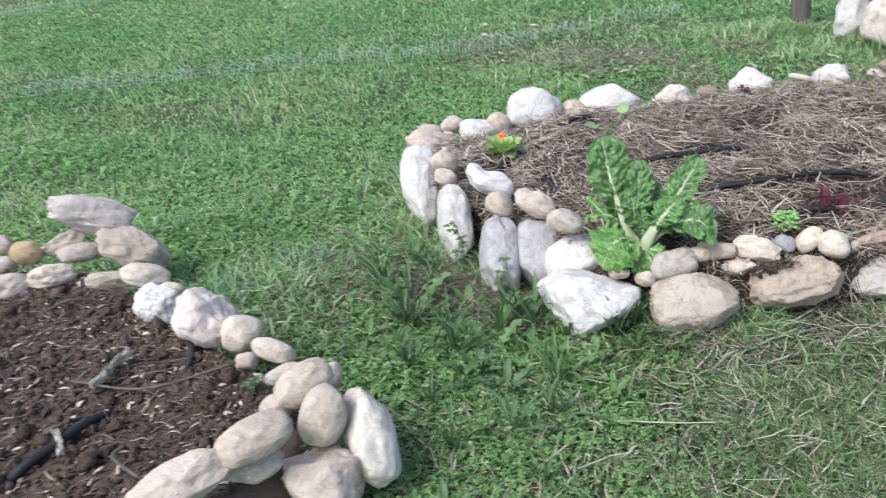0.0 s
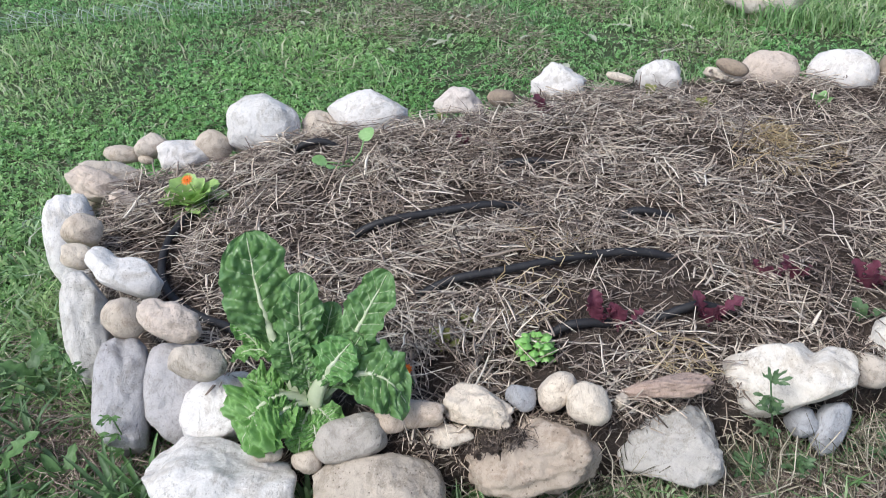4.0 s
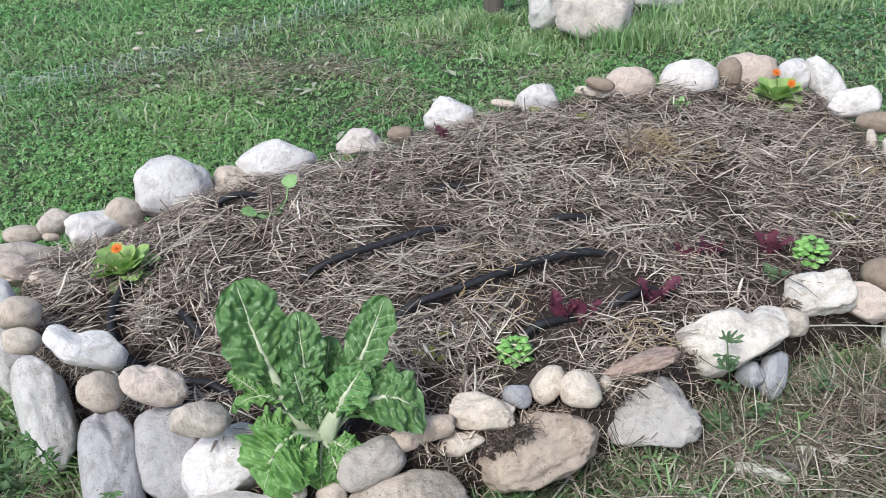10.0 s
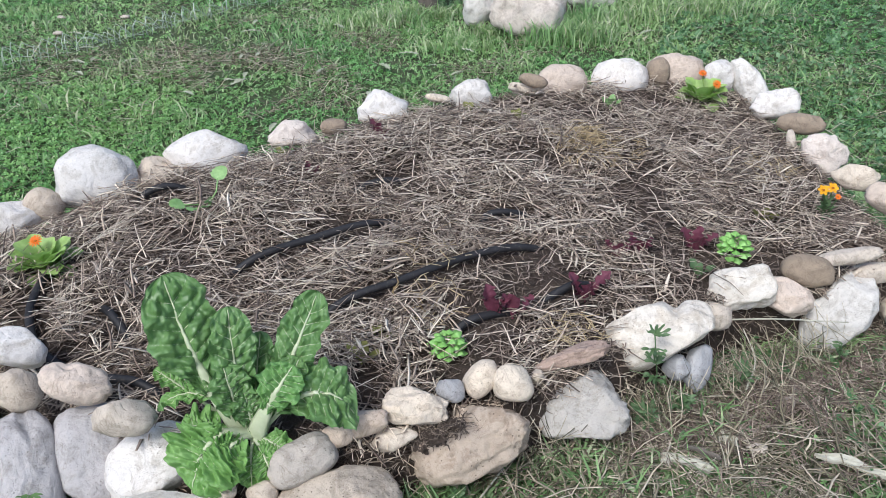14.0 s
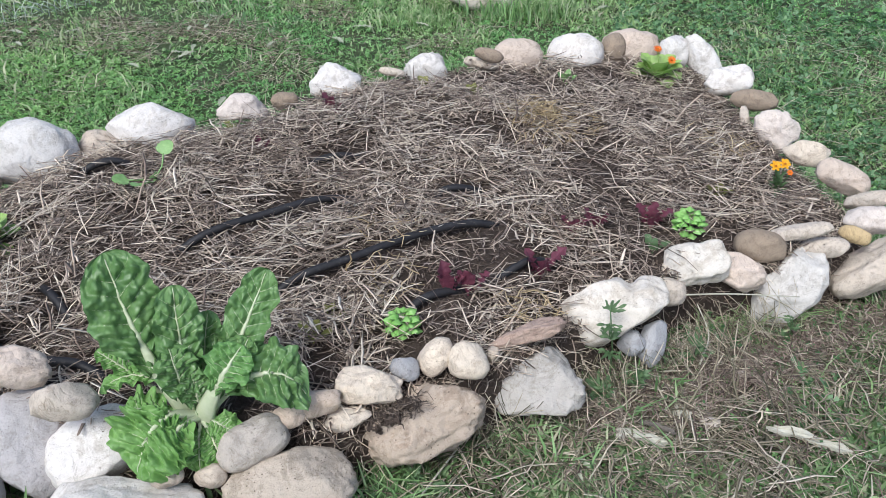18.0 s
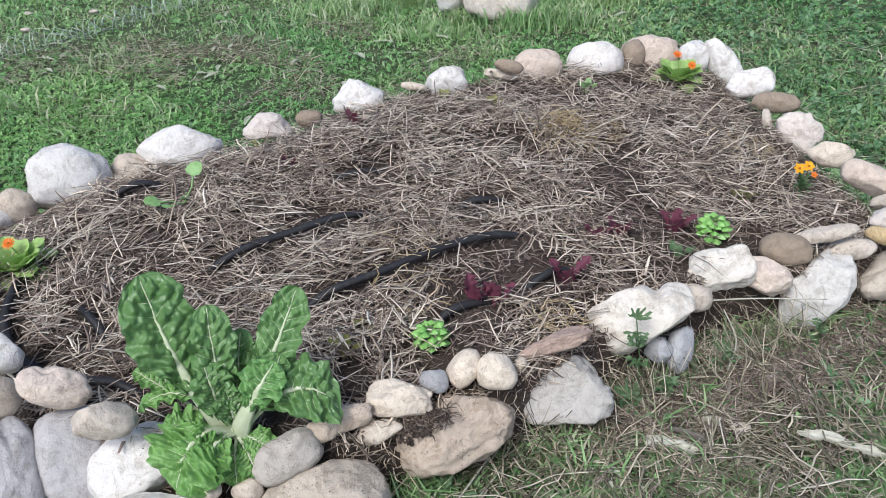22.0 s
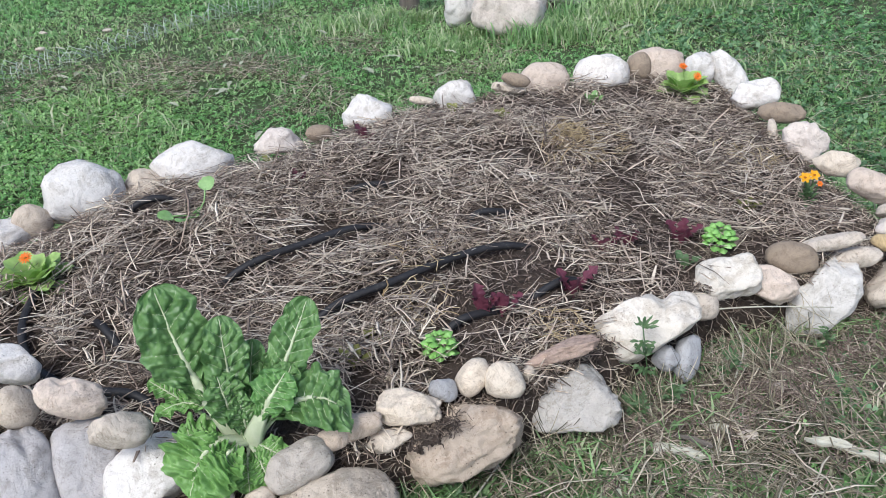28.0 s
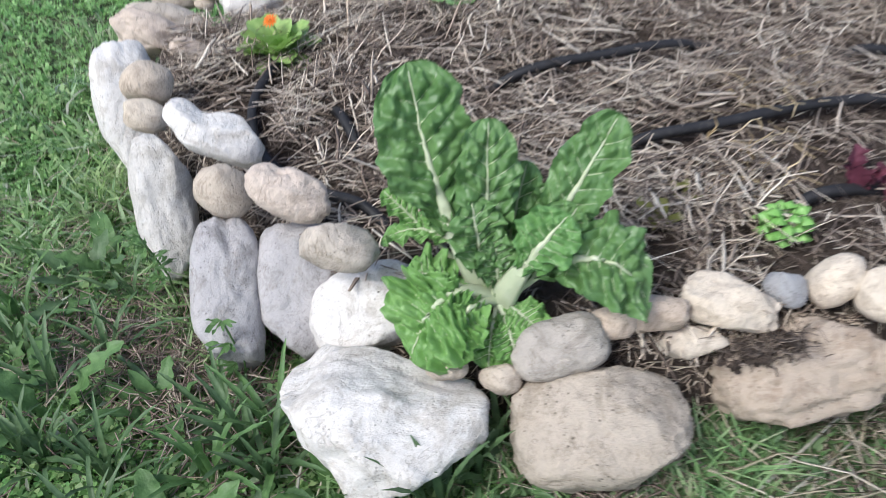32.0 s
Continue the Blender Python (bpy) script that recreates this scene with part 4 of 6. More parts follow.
def rib_mesh(at, up, stalk, broad):
    """The pale flat stalk of a leaf that tapers into its rib, with the side veins, following the blade."""
    v, f = [], []
    n, sides = 30, 8
    for i in range(n + 1):
        s = i / n * 0.97
        c = at(s, 0.0)
        d = (at(min(1, s + 0.01), 0.0) - at(max(0, s - 0.01), 0.0)).normalized()
        sd = (at(s, 0.15) - at(s, -0.15)).normalized()
        u = sd.cross(d).normalized()
        if s < stalk:
            w = broad * (1.15 - 0.45 * s / stalk)
        else:
            k = (s - stalk) / (1 - stalk)
            w = broad * 0.62 * (1 - k) ** 1.9 + 0.0010
        for j in range(sides):
            th = 2 * math.pi * j / sides
            v.append(c + u * 0.002 + sd * math.cos(th) * w + u * math.sin(th) * min(w, 0.004 + 0.25 * w) * (1.0 if math.sin(th) > 0 else 0.8))
    for i in range(n):
        for j in range(sides):
            k = (j + 1) % sides
            f.append((i * sides + j, i * sides + k, (i + 1) * sides + k, (i + 1) * sides + j))
    for p in range(8):
        k0 = p / 9
        for sg in (-1, 1):
            line = []
            for j in range(14):
                q = 0.88 * j / 13
                k = min(0.985, k0 + q * 1.3 / 9)
                line.append(at(stalk + k * (1 - stalk), sg * q) + up * 0.0012)
            vv, ff = tube(line, 0.0013 * (1 - 0.4 * k0), 4, [1 - 0.065 * j for j in range(14)])
            o = len(v)
            v += vv
            f += [tuple(i + o for i in q) for q in ff]
    return v, f


def local(verts, origin):
    o = Vector(origin)
    return [Vector(p) - o for p in verts]


# ---- swiss chard ----
BASE = (-0.071, 0.265, 0.199)
chard = thing("chard_plant", *BASE, label="leafy green Swiss chard with white ribs", category="chard plant")


def chard_leaf(b, mid, tip, half, normal, fold, ruffle, stalk, seed, material, petiole):
    """A crinkled leaf from b over mid to tip, on a broad flat pale stalk that runs on as its rib."""
    at, up = leaf_surface(b, tip, half, normal, 0, fold, ruffle, stalk, petiole * 0.6, seed, 1.1, 0.27 * half, True, mid)
    segs, cross = 90, 40
    m = cross + 1
    s0 = stalk * 0.85
    v = [at(s0 + (1 - s0) * i / segs, 2 * j / cross - 1) for i in range(segs + 1) for j in range(m)]
    f = [(i * m + j, i * m + j + 1, (i + 1) * m + j + 1, (i + 1) * m + j) for i in range(segs) for j in range(cross)]
    lf = part("leaf", mesh_of("leaf", local(v, BASE), f, material), chard)
    v, f = rib_mesh(at, up, stalk, petiole)
    part("rib", mesh_of("rib", local(v, BASE), f, CHARD_RIB), lf, "pale white rib and veins")


chard_leaf((-0.069, 0.247, 0.228), (-0.151, 0.271, 0.400), (-0.232, 0.362, 0.587), 0.081, (0.458, -0.682, 0.570), 0.10, 0.014, 0.36, 1, CHARD, 0.0206)
chard_leaf((-0.071, 0.254, 0.221), (-0.073, 0.272, 0.390), (-0.089, 0.336, 0.523), 0.051, (0.384, -0.766, 0.515), 0.16, 0.012, 0.24, 2, CHARD, 0.0109)
chard_leaf((-0.045, 0.264, 0.210), (0.039, 0.299, 0.384), (0.107, 0.386, 0.532), 0.051, (0.081, -0.773, 0.630), 0.10, 0.010, 0.34, 3, CHARD, 0.0182)
chard_leaf((-0.033, 0.255, 0.231), (0.103, 0.245, 0.355), (0.195, 0.237, 0.295), 0.073, (0.270, -0.506, 0.819), 0.10, 0.012, 0.20, 4, CHARD, 0.0158)
chard_leaf((-0.050, 0.233, 0.239), (-0.110, 0.159, 0.289), (-0.144, 0.086, 0.214), 0.089, (0.078, -0.481, 0.873), 0.06, 0.014, 0.34, 5, CHARD_LIGHT, 0.0158)
chard_leaf((-0.074, 0.254, 0.221), (-0.122, 0.216, 0.269), (-0.193, 0.206, 0.292), 0.046, (0.219, -0.222, 0.950), 0.14, 0.014, 0.26, 6, CHARD_LIGHT, 0.0085)
chard_leaf((-0.098, 0.272, 0.239), (-0.168, 0.274, 0.321), (-0.261, 0.255, 0.296), 0.032, (0.042, -0.244, 0.969), 0.15, 0.012, 0.30, 7, CHARD_LIGHT, 0.0061)
chard_leaf((-0.128, 0.283, 0.245), (-0.206, 0.284, 0.328), (-0.268, 0.291, 0.378), 0.023, (0.487, -0.524, 0.699), 0.20, 0.012, 0.35, 8, CHARD_LIGHT, 0.0049)
chard_leaf((-0.045, 0.225, 0.224), (-0.036, 0.170, 0.226), (-0.027, 0.123, 0.185), 0.035, (0.232, -0.444, 0.865), 0.12, 0.008, 0.16, 9, CHARD_LIGHT, 0.0061)
chard_leaf((-0.037, 0.226, 0.223), (0.004, 0.201, 0.248), (0.045, 0.182, 0.224), 0.036, (0.285, -0.342, 0.896), 0.08, 0.006, 0.18, 10, CHARD_LIGHT, 0.0049)
chard_leaf((-0.042, 0.230, 0.231), (0.011, 0.224, 0.345), (0.063, 0.264, 0.418), 0.051, (0.145, -0.671, 0.727), 0.24, 0.010, 0.40, 11, CHARD_MID, 0.0230)
chard_leaf((-0.061, 0.274, 0.212), (-0.046, 0.308, 0.323), (-0.033, 0.364, 0.435), 0.040, (0.268, -0.762, 0.590), 0.28, 0.016, 0.26, 12, CHARD, 0.0073)
chard_leaf((-0.050, 0.276, 0.211), (-0.012, 0.307, 0.313), (0.023, 0.347, 0.411), 0.038, (0.150, -0.749, 0.645), 0.26, 0.014, 0.26, 13, CHARD, 0.0073)
chard_leaf((-0.040, 0.280, 0.216), (0.045, 0.316, 0.312), (0.116, 0.332, 0.339), 0.035, (0.278, -0.424, 0.862), 0.20, 0.014, 0.28, 14, CHARD, 0.0061)
chard_leaf((-0.101, 0.283, 0.238), (-0.149, 0.306, 0.330), (-0.185, 0.327, 0.396), 0.046, (0.396, -0.630, 0.668), 0.25, 0.016, 0.22, 15, CHARD, 0.0073)
chard_leaf((-0.050, 0.242, 0.234), (-0.046, 0.236, 0.301), (-0.054, 0.248, 0.365), 0.038, (0.354, -0.618, 0.702), 0.25, 0.014, 0.22, 16, CHARD, 0.0073)
chard_leaf((-0.054, 0.231, 0.236), (-0.071, 0.178, 0.251), (-0.080, 0.141, 0.230), 0.035, (0.250, -0.450, 0.857), 0.15, 0.010, 0.20, 17, CHARD_LIGHT, 0.0061)
chard_leaf((-0.040, 0.254, 0.232), (0.027, 0.259, 0.340), (0.069, 0.297, 0.412), 0.043, (0.185, -0.706, 0.684), 0.20, 0.014, 0.26, 18, CHARD, 0.0097)
chard_leaf((-0.059, 0.250, 0.230), (-0.072, 0.230, 0.339), (-0.095, 0.260, 0.416), 0.046, (0.412, -0.608, 0.678), 0.20, 0.016, 0.24, 19, CHARD, 0.0097)
chard_leaf((-0.047, 0.224, 0.242), (-0.077, 0.152, 0.267), (-0.095, 0.096, 0.217), 0.057, (0.160, -0.462, 0.872), 0.12, 0.014, 0.22, 20, CHARD_LIGHT, 0.0097)
chard_leaf((-0.039, 0.222, 0.236), (-0.003, 0.166, 0.231), (0.015, 0.135, 0.193), 0.035, (0.311, -0.428, 0.848), 0.12, 0.010, 0.20, 21, CHARD_LIGHT, 0.0061)


def rosette(name, x, y, z, material, count, length, half, tilt, seed, label, category, stalk=0.2, fold=0.25, ruffle=0.0, group="", leaf_name="leaf", spread=1.0, segs=8, cross=4, arch=0.25, blunt=0.9):
    """A plant of leaves that rise and spread from one crown."""
    rng = random.Random(seed)
    root = thing(name, x, y, z, label=label, category=category, group=group)
    for i in range(count):
        th = 2.39996 * i + rng.uniform(-0.4, 0.4)
        el = radians(tilt[0] + (tilt[1] - tilt[0]) * (i / max(1, count - 1)) + rng.uniform(-10, 10))
        ln = length * rng.uniform(0.7, 1.1)
        d = Vector((math.cos(th) * math.cos(el), math.sin(th) * math.cos(el), math.sin(el)))
        b = Vector((math.cos(th), math.sin(th), 0)) * 0.012 * spread + Vector((0, 0, -0.004))
        nrm = Vector((-math.cos(th) * math.sin(el), -math.sin(th) * math.sin(el), math.cos(el)))
        v, f = leaf_mesh("leaf", material, b, b + d * ln, half * rng.uniform(0.8, 1.15), nrm, ln * arch * rng.uniform(0.6, 1.2), fold, ruffle, stalk, half * 0.14, i + seed, segs, cross, blunt)
        part(leaf_name, mesh_of("leaf", v, f, material), root)
    return root


def flower(parent, at, radius, petals, material, facing=(0, -0.3, 1), rows=2, label="orange flower head"):
    at, n = Vector(at), Vector(facing).normalized()
    a = n.orthogonal().normalized()
    b = n.cross(a)
    verts, faces = [], []
    for r in range(rows):
        for i in range(petals):
            th = 2 * math.pi * (i + 0.5 * r) / petals
            d = math.cos(th) * a + math.sin(th) * b
            e = d.cross(n)
            R = radius * (1 - 0.25 * r)
            lift = radius * (0.12 + 0.22 * r)
            o = len(verts)
            w = R * 2.6 / petals
            for s, ww, h in ((0.1, 0.4, 0.0), (0.55, 1.0, 0.8), (0.9, 0.9, 1.0), (1.0, 0.45, 0.8)):
                verts += [at + d * R * s - e * w * ww * 0.6 + n * lift * h, at + d * R * s + e * w * ww * 0.6 + n * lift * h]
            faces += [(o, o + 1, o + 3, o + 2), (o + 2, o + 3, o + 5, o + 4), (o + 4, o + 5, o + 7, o + 6)]
    head = part("flower_head", mesh_of("flower_head", verts, faces, material), parent, label)
    me = blob(MAROON, "eye", radius * 0.26, radius * 0.26, radius * 0.16, 2.2, 0, 0.1, petals, 2)
    me.transform(Matrix.Translation(at + n * radius * 0.12))
    part("flower_eye", me, head)
    return head


def stem(parent, a, b, r=0.002, material=None, bend=0.01):
    a, b = Vector(a), Vector(b)
    m = (a + b) / 2 + Vector((bend, bend, 0))
    v, f = tube([a, a.lerp(m, 0.6), m, m.lerp(b, 0.6), b], r, 6)
    return part("stem", mesh_of("stem", v, f, material or WEED), parent)


for cx, cy, s, heads in ((-0.845, 0.900, 1.28, [(-0.005, 0.0, 0.10, (0, -0.6, 1))]), (1.428, 2.284, 1.4, [(-0.01, 0.0, 0.135, (0.1, -0.5, 1)), (0.045, -0.04, 0.10, (0.2, -0.8, 0.7))])):
    cz = soil_z(cx, cy)
    pl = rosette("calendula_plant", cx, cy, cz, CALENDULA, 28, 0.088 * s, 0.026 * s, (8, 68), 31 if heads[0][0] > -0.02 else 32,
                 "bright green calendula with orange flower, in straw mulch", "calendula plant", 0.12, 0.3, 0.002, "calendulas in the bed", blunt=1.4)
    for hx, hy, hz, face in heads:
        stem(pl, (0, 0, 0), (hx, hy, hz), 0.0025, CALENDULA)
        flower(pl, (hx, hy, hz), 0.020, 12, ORANGE, face)

mz = soil_z(1.625, 1.34)
mari = thing("marigold_plant", 1.625, 1.34, mz, label="marigold with amber-yellow flowers and dark ferny leaves", category="marigold plant")
mr = random.Random(5)
for hx, hy, hz in ((-0.017, 0.0, 0.105), (0.017, 0.01, 0.108), (0.032, -0.01, 0.085)):
    stem(mari, (0, 0, -0.01), (hx, hy, hz), 0.002)
    flower(mari, (hx, hy, hz), 0.0195 if hz > 0.09 else 0.011, 6, AMBER if hz > 0.09 else ORANGE, (0.05, -0.7, 0.8), 2, "amber-yellow flower head")
for i in range(26):
    th, el, ln = mr.uniform(0, 6.28), mr.uniform(0.2, 1.2), mr.uniform(0.035, 0.07)
    b = Vector((0, 0, mr.uniform(0.0, 0.05)))
    d = Vector((math.cos(th) * math.cos(el), math.sin(th) * math.cos(el), math.sin(el)))
    v, f = leaf_mesh("leaf", WEED, b, b + d * ln, 0.005, (0, 0, 1), 0.01, 0.1, 0.003, 0.1, 0.001, i, 6, 2)
    part("leaf", mesh_of("leaf", v, f, WEED), mari)


def basil(x, y, s, seed):
    rng = random.Random(seed)
    z = soil_z(x, y)
    root = thing("basil_plant", x, y, z, label="small bushy bright green basil plant in mulch", category="basil plant", group="basil plants in the bed")
    stem(root, (0, 0, -0.01), (0, 0, 0.05 * s), 0.003, BASIL)
    for i in range(34):
        th, h = 2.39996 * i, (i + 0.5) / 34
        rr = 0.052 * s * math.sqrt(1 - (h * 0.95) ** 2)
        c = Vector((math.cos(th) * rr * 0.55, math.sin(th) * rr * 0.55, 0.012 + 0.06 * s * h))
        d = Vector((math.cos(th), math.sin(th), rng.uniform(-0.25, 0.35))).normalized()
        ln = 0.034 * s * rng.uniform(0.75, 1.15)
        v, f = leaf_mesh("leaf", BASIL, c, c + d * ln, 0.0165 * s, (0, 0, 1), 0.018, -0.65, 0.0, 0.03, 0.001, i, 10, 8, 0.95)
        part("leaf", mesh_of("leaf", v, f, BASIL), root)


basil(0.387, 0.560, 0.88, 3)
basil(1.254, 1.066, 0.98, 4)

for i, (x, y, s, n) in enumerate(((0.505, 0.712, 0.95, 3), (0.562, 0.715, 0.85, 3), (0.764, 0.808, 1.05, 3), (0.885, 1.018, 0.8, 3), (0.952, 1.035, 0.8, 3), (1.135, 1.075, 0.9, 4), (0.078, 1.765, 0.9, 3), (-0.14, 1.49, 0.6, 3))):
    rosette("red_lettuce", x, y, soil_z(x, y) + 0.004, LETTUCE, n, 0.094 * s, 0.021 * s, (56, 84), 60 + i, "dark red lettuce seedling poking through straw mulch", "lettuce", 0.12, 0.35, 0.010, "red lettuce seedlings", segs=12, cross=8, blunt=1.4, arch=0.10)

sq = thing("squash_seedling", -0.43, 1.20, soil_z(-0.43, 1.20) + 0.035, label="young squash seedling with round green leaves", category="seedling")
for tip, hf in (((0.03, 0.11, 0.08), 0.028), ((-0.08, -0.06, 0.035), 0.026), ((-0.02, -0.085, 0.03), 0.021), ((0.02, -0.03, 0.035), 0.015)):
    tv = Vector(tip)
    stem(sq, (0, 0, -0.005), tv * 0.75, 0.0028, WEED_PALE)
    v, f = leaf_mesh("leaf", WEED_PALE, tv * 0.7, tv * 0.7 + tv.normalized() * hf * 2, hf, (0, -0.4, 1), 0.006, 0.1, 0.004, 0.02, 0.002, 3, 9, 6, 0.8)
    part("leaf", mesh_of("leaf", v, f, WEED_PALE), sq)

for i, (x, y, s, m) in enumerate(((0.165, 0.505, 0.9, 0), (0.418, 2.08, 0.8, 0), (1.40, 1.27, 0.9, 0), (1.02, 2.16, 1.0, 1), (0.62, 2.00, 0.8, 0), (-0.30, 1.72, 0.7, 0), (1.12, 0.95, 0.8, 2), (0.20, 0.60, 0.6, 0))):
    mat = (YELLOWING, WEED_PALE, WEED)[m]
    rosette("seedling", x, y, soil_z(x, y) + 0.012, mat, 4, 0.062 * s, 0.017 * s, (40, 78), 80 + i,
            "small yellowing seedling in straw mulch" if m == 0 else "small green seedling in straw mulch", "seedling", 0.3, 0.3, 0.003, "seedlings in the bed")

# a fallen flower and a stray bloom beside the chard
fb = thing("marigold_bloom", 0.140, 0.360, soil_z(0.140, 0.360), label="small orange marigold bloom on soil", category="flower")
stem(fb, (0, 0, -0.01), (0, 0, 0.075), 0.002)
flower(fb, (0, 0, 0.080), 0.012, 9, ORANGE, (0.3, -0.5, 0.8))


# soil and roots caught in the hollow of a stone
for i, (x, y, z, s) in enumerate(((0.373, 0.272, 0.196, 0.030), (0.418, 0.300, 0.212, 0.026), (0.335, 0.265, 0.180, 0.024))):
    ob = new("soil_clod", blob(SOIL, "soil_clod", s, s * 0.9, s * 0.6, 2.1, 0, 0.30, 300 + i, 4))
    ob.location = (x, y, z)
    tagged(ob, "crumbly dark soil clod caught on a stone", "soil clod", "soil clods on the stones")


# ---- weeds at the foot of the stones ----
def cut_leaf_weed(x, y, z, height, seed, lean=(0, 0), label="green cut-leaved weed growing between the edging stones", leaves=4, size=0.05):
    rng = random.Random(seed)
    root = thing("cut_leaf_weed", x, y, z, label=label, category="weed", group="weeds along the stones")
    top = Vector((lean[0], lean[1], height))
    leafy = WEED_MID if seed in (5, 6) else WEED
    stem(root, (0, 0, -0.02), top, 0.002, leafy)
    for i in range(leaves):
        at = top * (1 - 0.55 * i / max(1, leaves - 1)) if leaves > 1 else top
        th = rng.uniform(0, 6.28)
        for k in range(7):
            a = th + (k - 3) * 0.45
            d = Vector((math.cos(a), math.sin(a), rng.uniform(0.0, 0.4))).normalized()
            ln = size * (1.0 - 0.13 * abs(k - 3)) * rng.uniform(0.85, 1.1)
            v, f = leaf_mesh("leaflet", leafy, at, at + d * ln, size * 0.075, (0, -0.3, 1), 0.004, 0.15, 0.004, 0.08, 0.001, k + seed, 6, 2, 1.2)
            part("leaflet", mesh_of("leaflet", v, f, leafy), root)


cut_leaf_weed(0.945, 0.575, 0.03, 0.26, 1, (-0.03, -0.02), leaves=4, size=0.055)
cut_leaf_weed(1.00, 0.55, 0.0, 0.10, 2, (0.0, -0.02), leaves=4, size=0.05)
cut_leaf_weed(0.92, 0.53, 0.0, 0.08, 3, (-0.02, -0.03), leaves=4, size=0.06)
cut_leaf_weed(1.19, 0.66, 0.02, 0.09, 4, (0.0, -0.02), leaves=3, size=0.05)
cut_leaf_weed(-0.745, 0.215, 0.03, 0.22, 5, (0.0, -0.03), leaves=5, size=0.05)
cut_leaf_weed(-0.50, 0.075, 0.0, 0.20, 6, (0.0, 0.0), leaves=3, size=0.05)
cut_leaf_weed(-0.27, 0.10, 0.1, 0.06, 7, (-0.03, -0.05), leaves=4, size=0.045)
cut_leaf_weed(0.42, 0.22, 0.0, 0.06, 8, (0.0, 0.0), leaves=3, size=0.04)
cut_leaf_weed(0.34, 0.18, 0.0, 0.05, 9, (0.0, 0.0), leaves=3, size=0.035)
cut_leaf_weed(0.50, 0.20, 0.0, 0.05, 10, (0.0, 0.0), leaves=3, size=0.04)
cut_leaf_weed(1.50, 0.78, 0.0, 0.10, 11, (0.0, -0.02), leaves=3, size=0.04)
cut_leaf_weed(-0.60, -1.04, 0.02, 0.16, 12, (0.02, 0.02), leaves=4, size=0.045)
cut_leaf_weed(-0.90, -0.86, 0.16, 0.06, 13, (0.02, -0.02), leaves=3, size=0.04)

for i, (x, y, ln) in enumerate(((-0.94, 0.26, 0.21), (-0.80, -0.10, 0.19), (-0.42, -0.26, 0.2), (-0.33, -1.12, 0.16))):
    rosette("dandelion", x, y, ground_z(x, y) + 0.01, WEED_MID, 5, ln, ln * 0.11, (10, 45), 160 + i, "green dandelion leaves sprawling on the lawn", "dandelion", 0.12, 0.2, 0.010, "dandelions by the stones", arch=0.22, segs=16, cross=6, blunt=1.3)

WEEDS = ((-0.98, 0.22, 0.20, 7), (-0.80, 0.06, 0.16, 8), (-0.62, -0.02, 0.17, 8), (-0.44, -0.12, 0.18, 9), (-0.30, -0.20, 0.15, 8), (-0.55, -0.28, 0.17, 8),
         (-0.10, -0.20, 0.14, 7), (0.02, -0.10, 0.13, 7), (0.01, 0.02, 0.16, 6), (-0.75, -0.18, 0.16, 7), (-0.95, -0.05, 0.15, 7), (-1.15, 0.25, 0.12, 6),
         (-0.30, -0.42, 0.15, 7), (-0.12, -0.48, 0.14, 7), (0.15, -0.25, 0.10, 6), (-0.35, -0.70, 0.14, 7), (-0.25, -0.95, 0.13, 7), (-0.85, 0.20, 0.14, 6),
         (-1.32, 0.52, 0.12, 6), (-0.05, -0.75, 0.12, 6), (0.35, -0.05, 0.08, 5), (-0.5, -0.55, 0.12, 6),
         (-0.22, -0.08, 0.20, 9), (-0.36, -0.02, 0.18, 8), (-0.48, 0.00, 0.15, 7), (0.10, 0.06, 0.14, 7), (0.12, -0.02, 0.15, 7), (-0.16, -0.33, 0.18, 8), (-0.42, -0.38, 0.18, 8),
         (-0.66, -0.40, 0.16, 7), (-0.88, -0.30, 0.15, 7), (-1.05, 0.08, 0.16, 7), (-1.22, -0.10, 0.14, 6), (-0.20, -0.60, 0.15, 7), (0.02, -0.36, 0.14, 7))
for i, (x, y, ln, n) in enumerate(WEEDS):
    if i % 2:
        rosette("grass_tuft", x, y, ground_z(x, y), (WEED, WEED_MID)[i % 4 // 2], n + 5, ln * 1.15, ln * 0.036, (20, 78), 120 + i, "dark green tuft of coarse grass by the stones", "grass tuft", 0.1, 0.35, 0.002, "coarse grass tufts in the lawn", arch=0.45, segs=10, blunt=0.7)
    else:
        rosette("broadleaf_weed", x, y, ground_z(x, y), (WEED, WEED_MID)[i % 4 // 2], n + 2, ln * 0.8, ln * 0.085, (10, 60), 120 + i, "broad-leaved green weed in the lawn by the stones", "weed", 0.2, 0.25, 0.006, "broadleaf weeds in the lawn", arch=0.3, segs=10)

for i, (x, y, ln) in enumerate(((-0.055, -0.05, 0.21), (-0.02, 0.03, 0.20), (0.00, 0.09, 0.18), (-0.40, -0.06, 0.22), (-0.335, -0.10, 0.19), (-0.47, -0.02, 0.18), (-0.84, -0.05, 0.17), (-0.97, 0.0, 0.17), (-0.62, -0.17, 0.18), (-0.79, -0.19, 0.17))):
    rosette("grass_tuft", x, y, ground_z(x, y), WEED, 11, ln, ln * 0.034, (35, 82), 220 + i, "dark green tuft of coarse grass by the stones", "grass tuft", 0.1, 0.35, 0.002, "coarse grass tufts in the lawn", arch=0.30, segs=10, blunt=0.7)

# ---- drip hose ----


HOSE_SPOTS = []


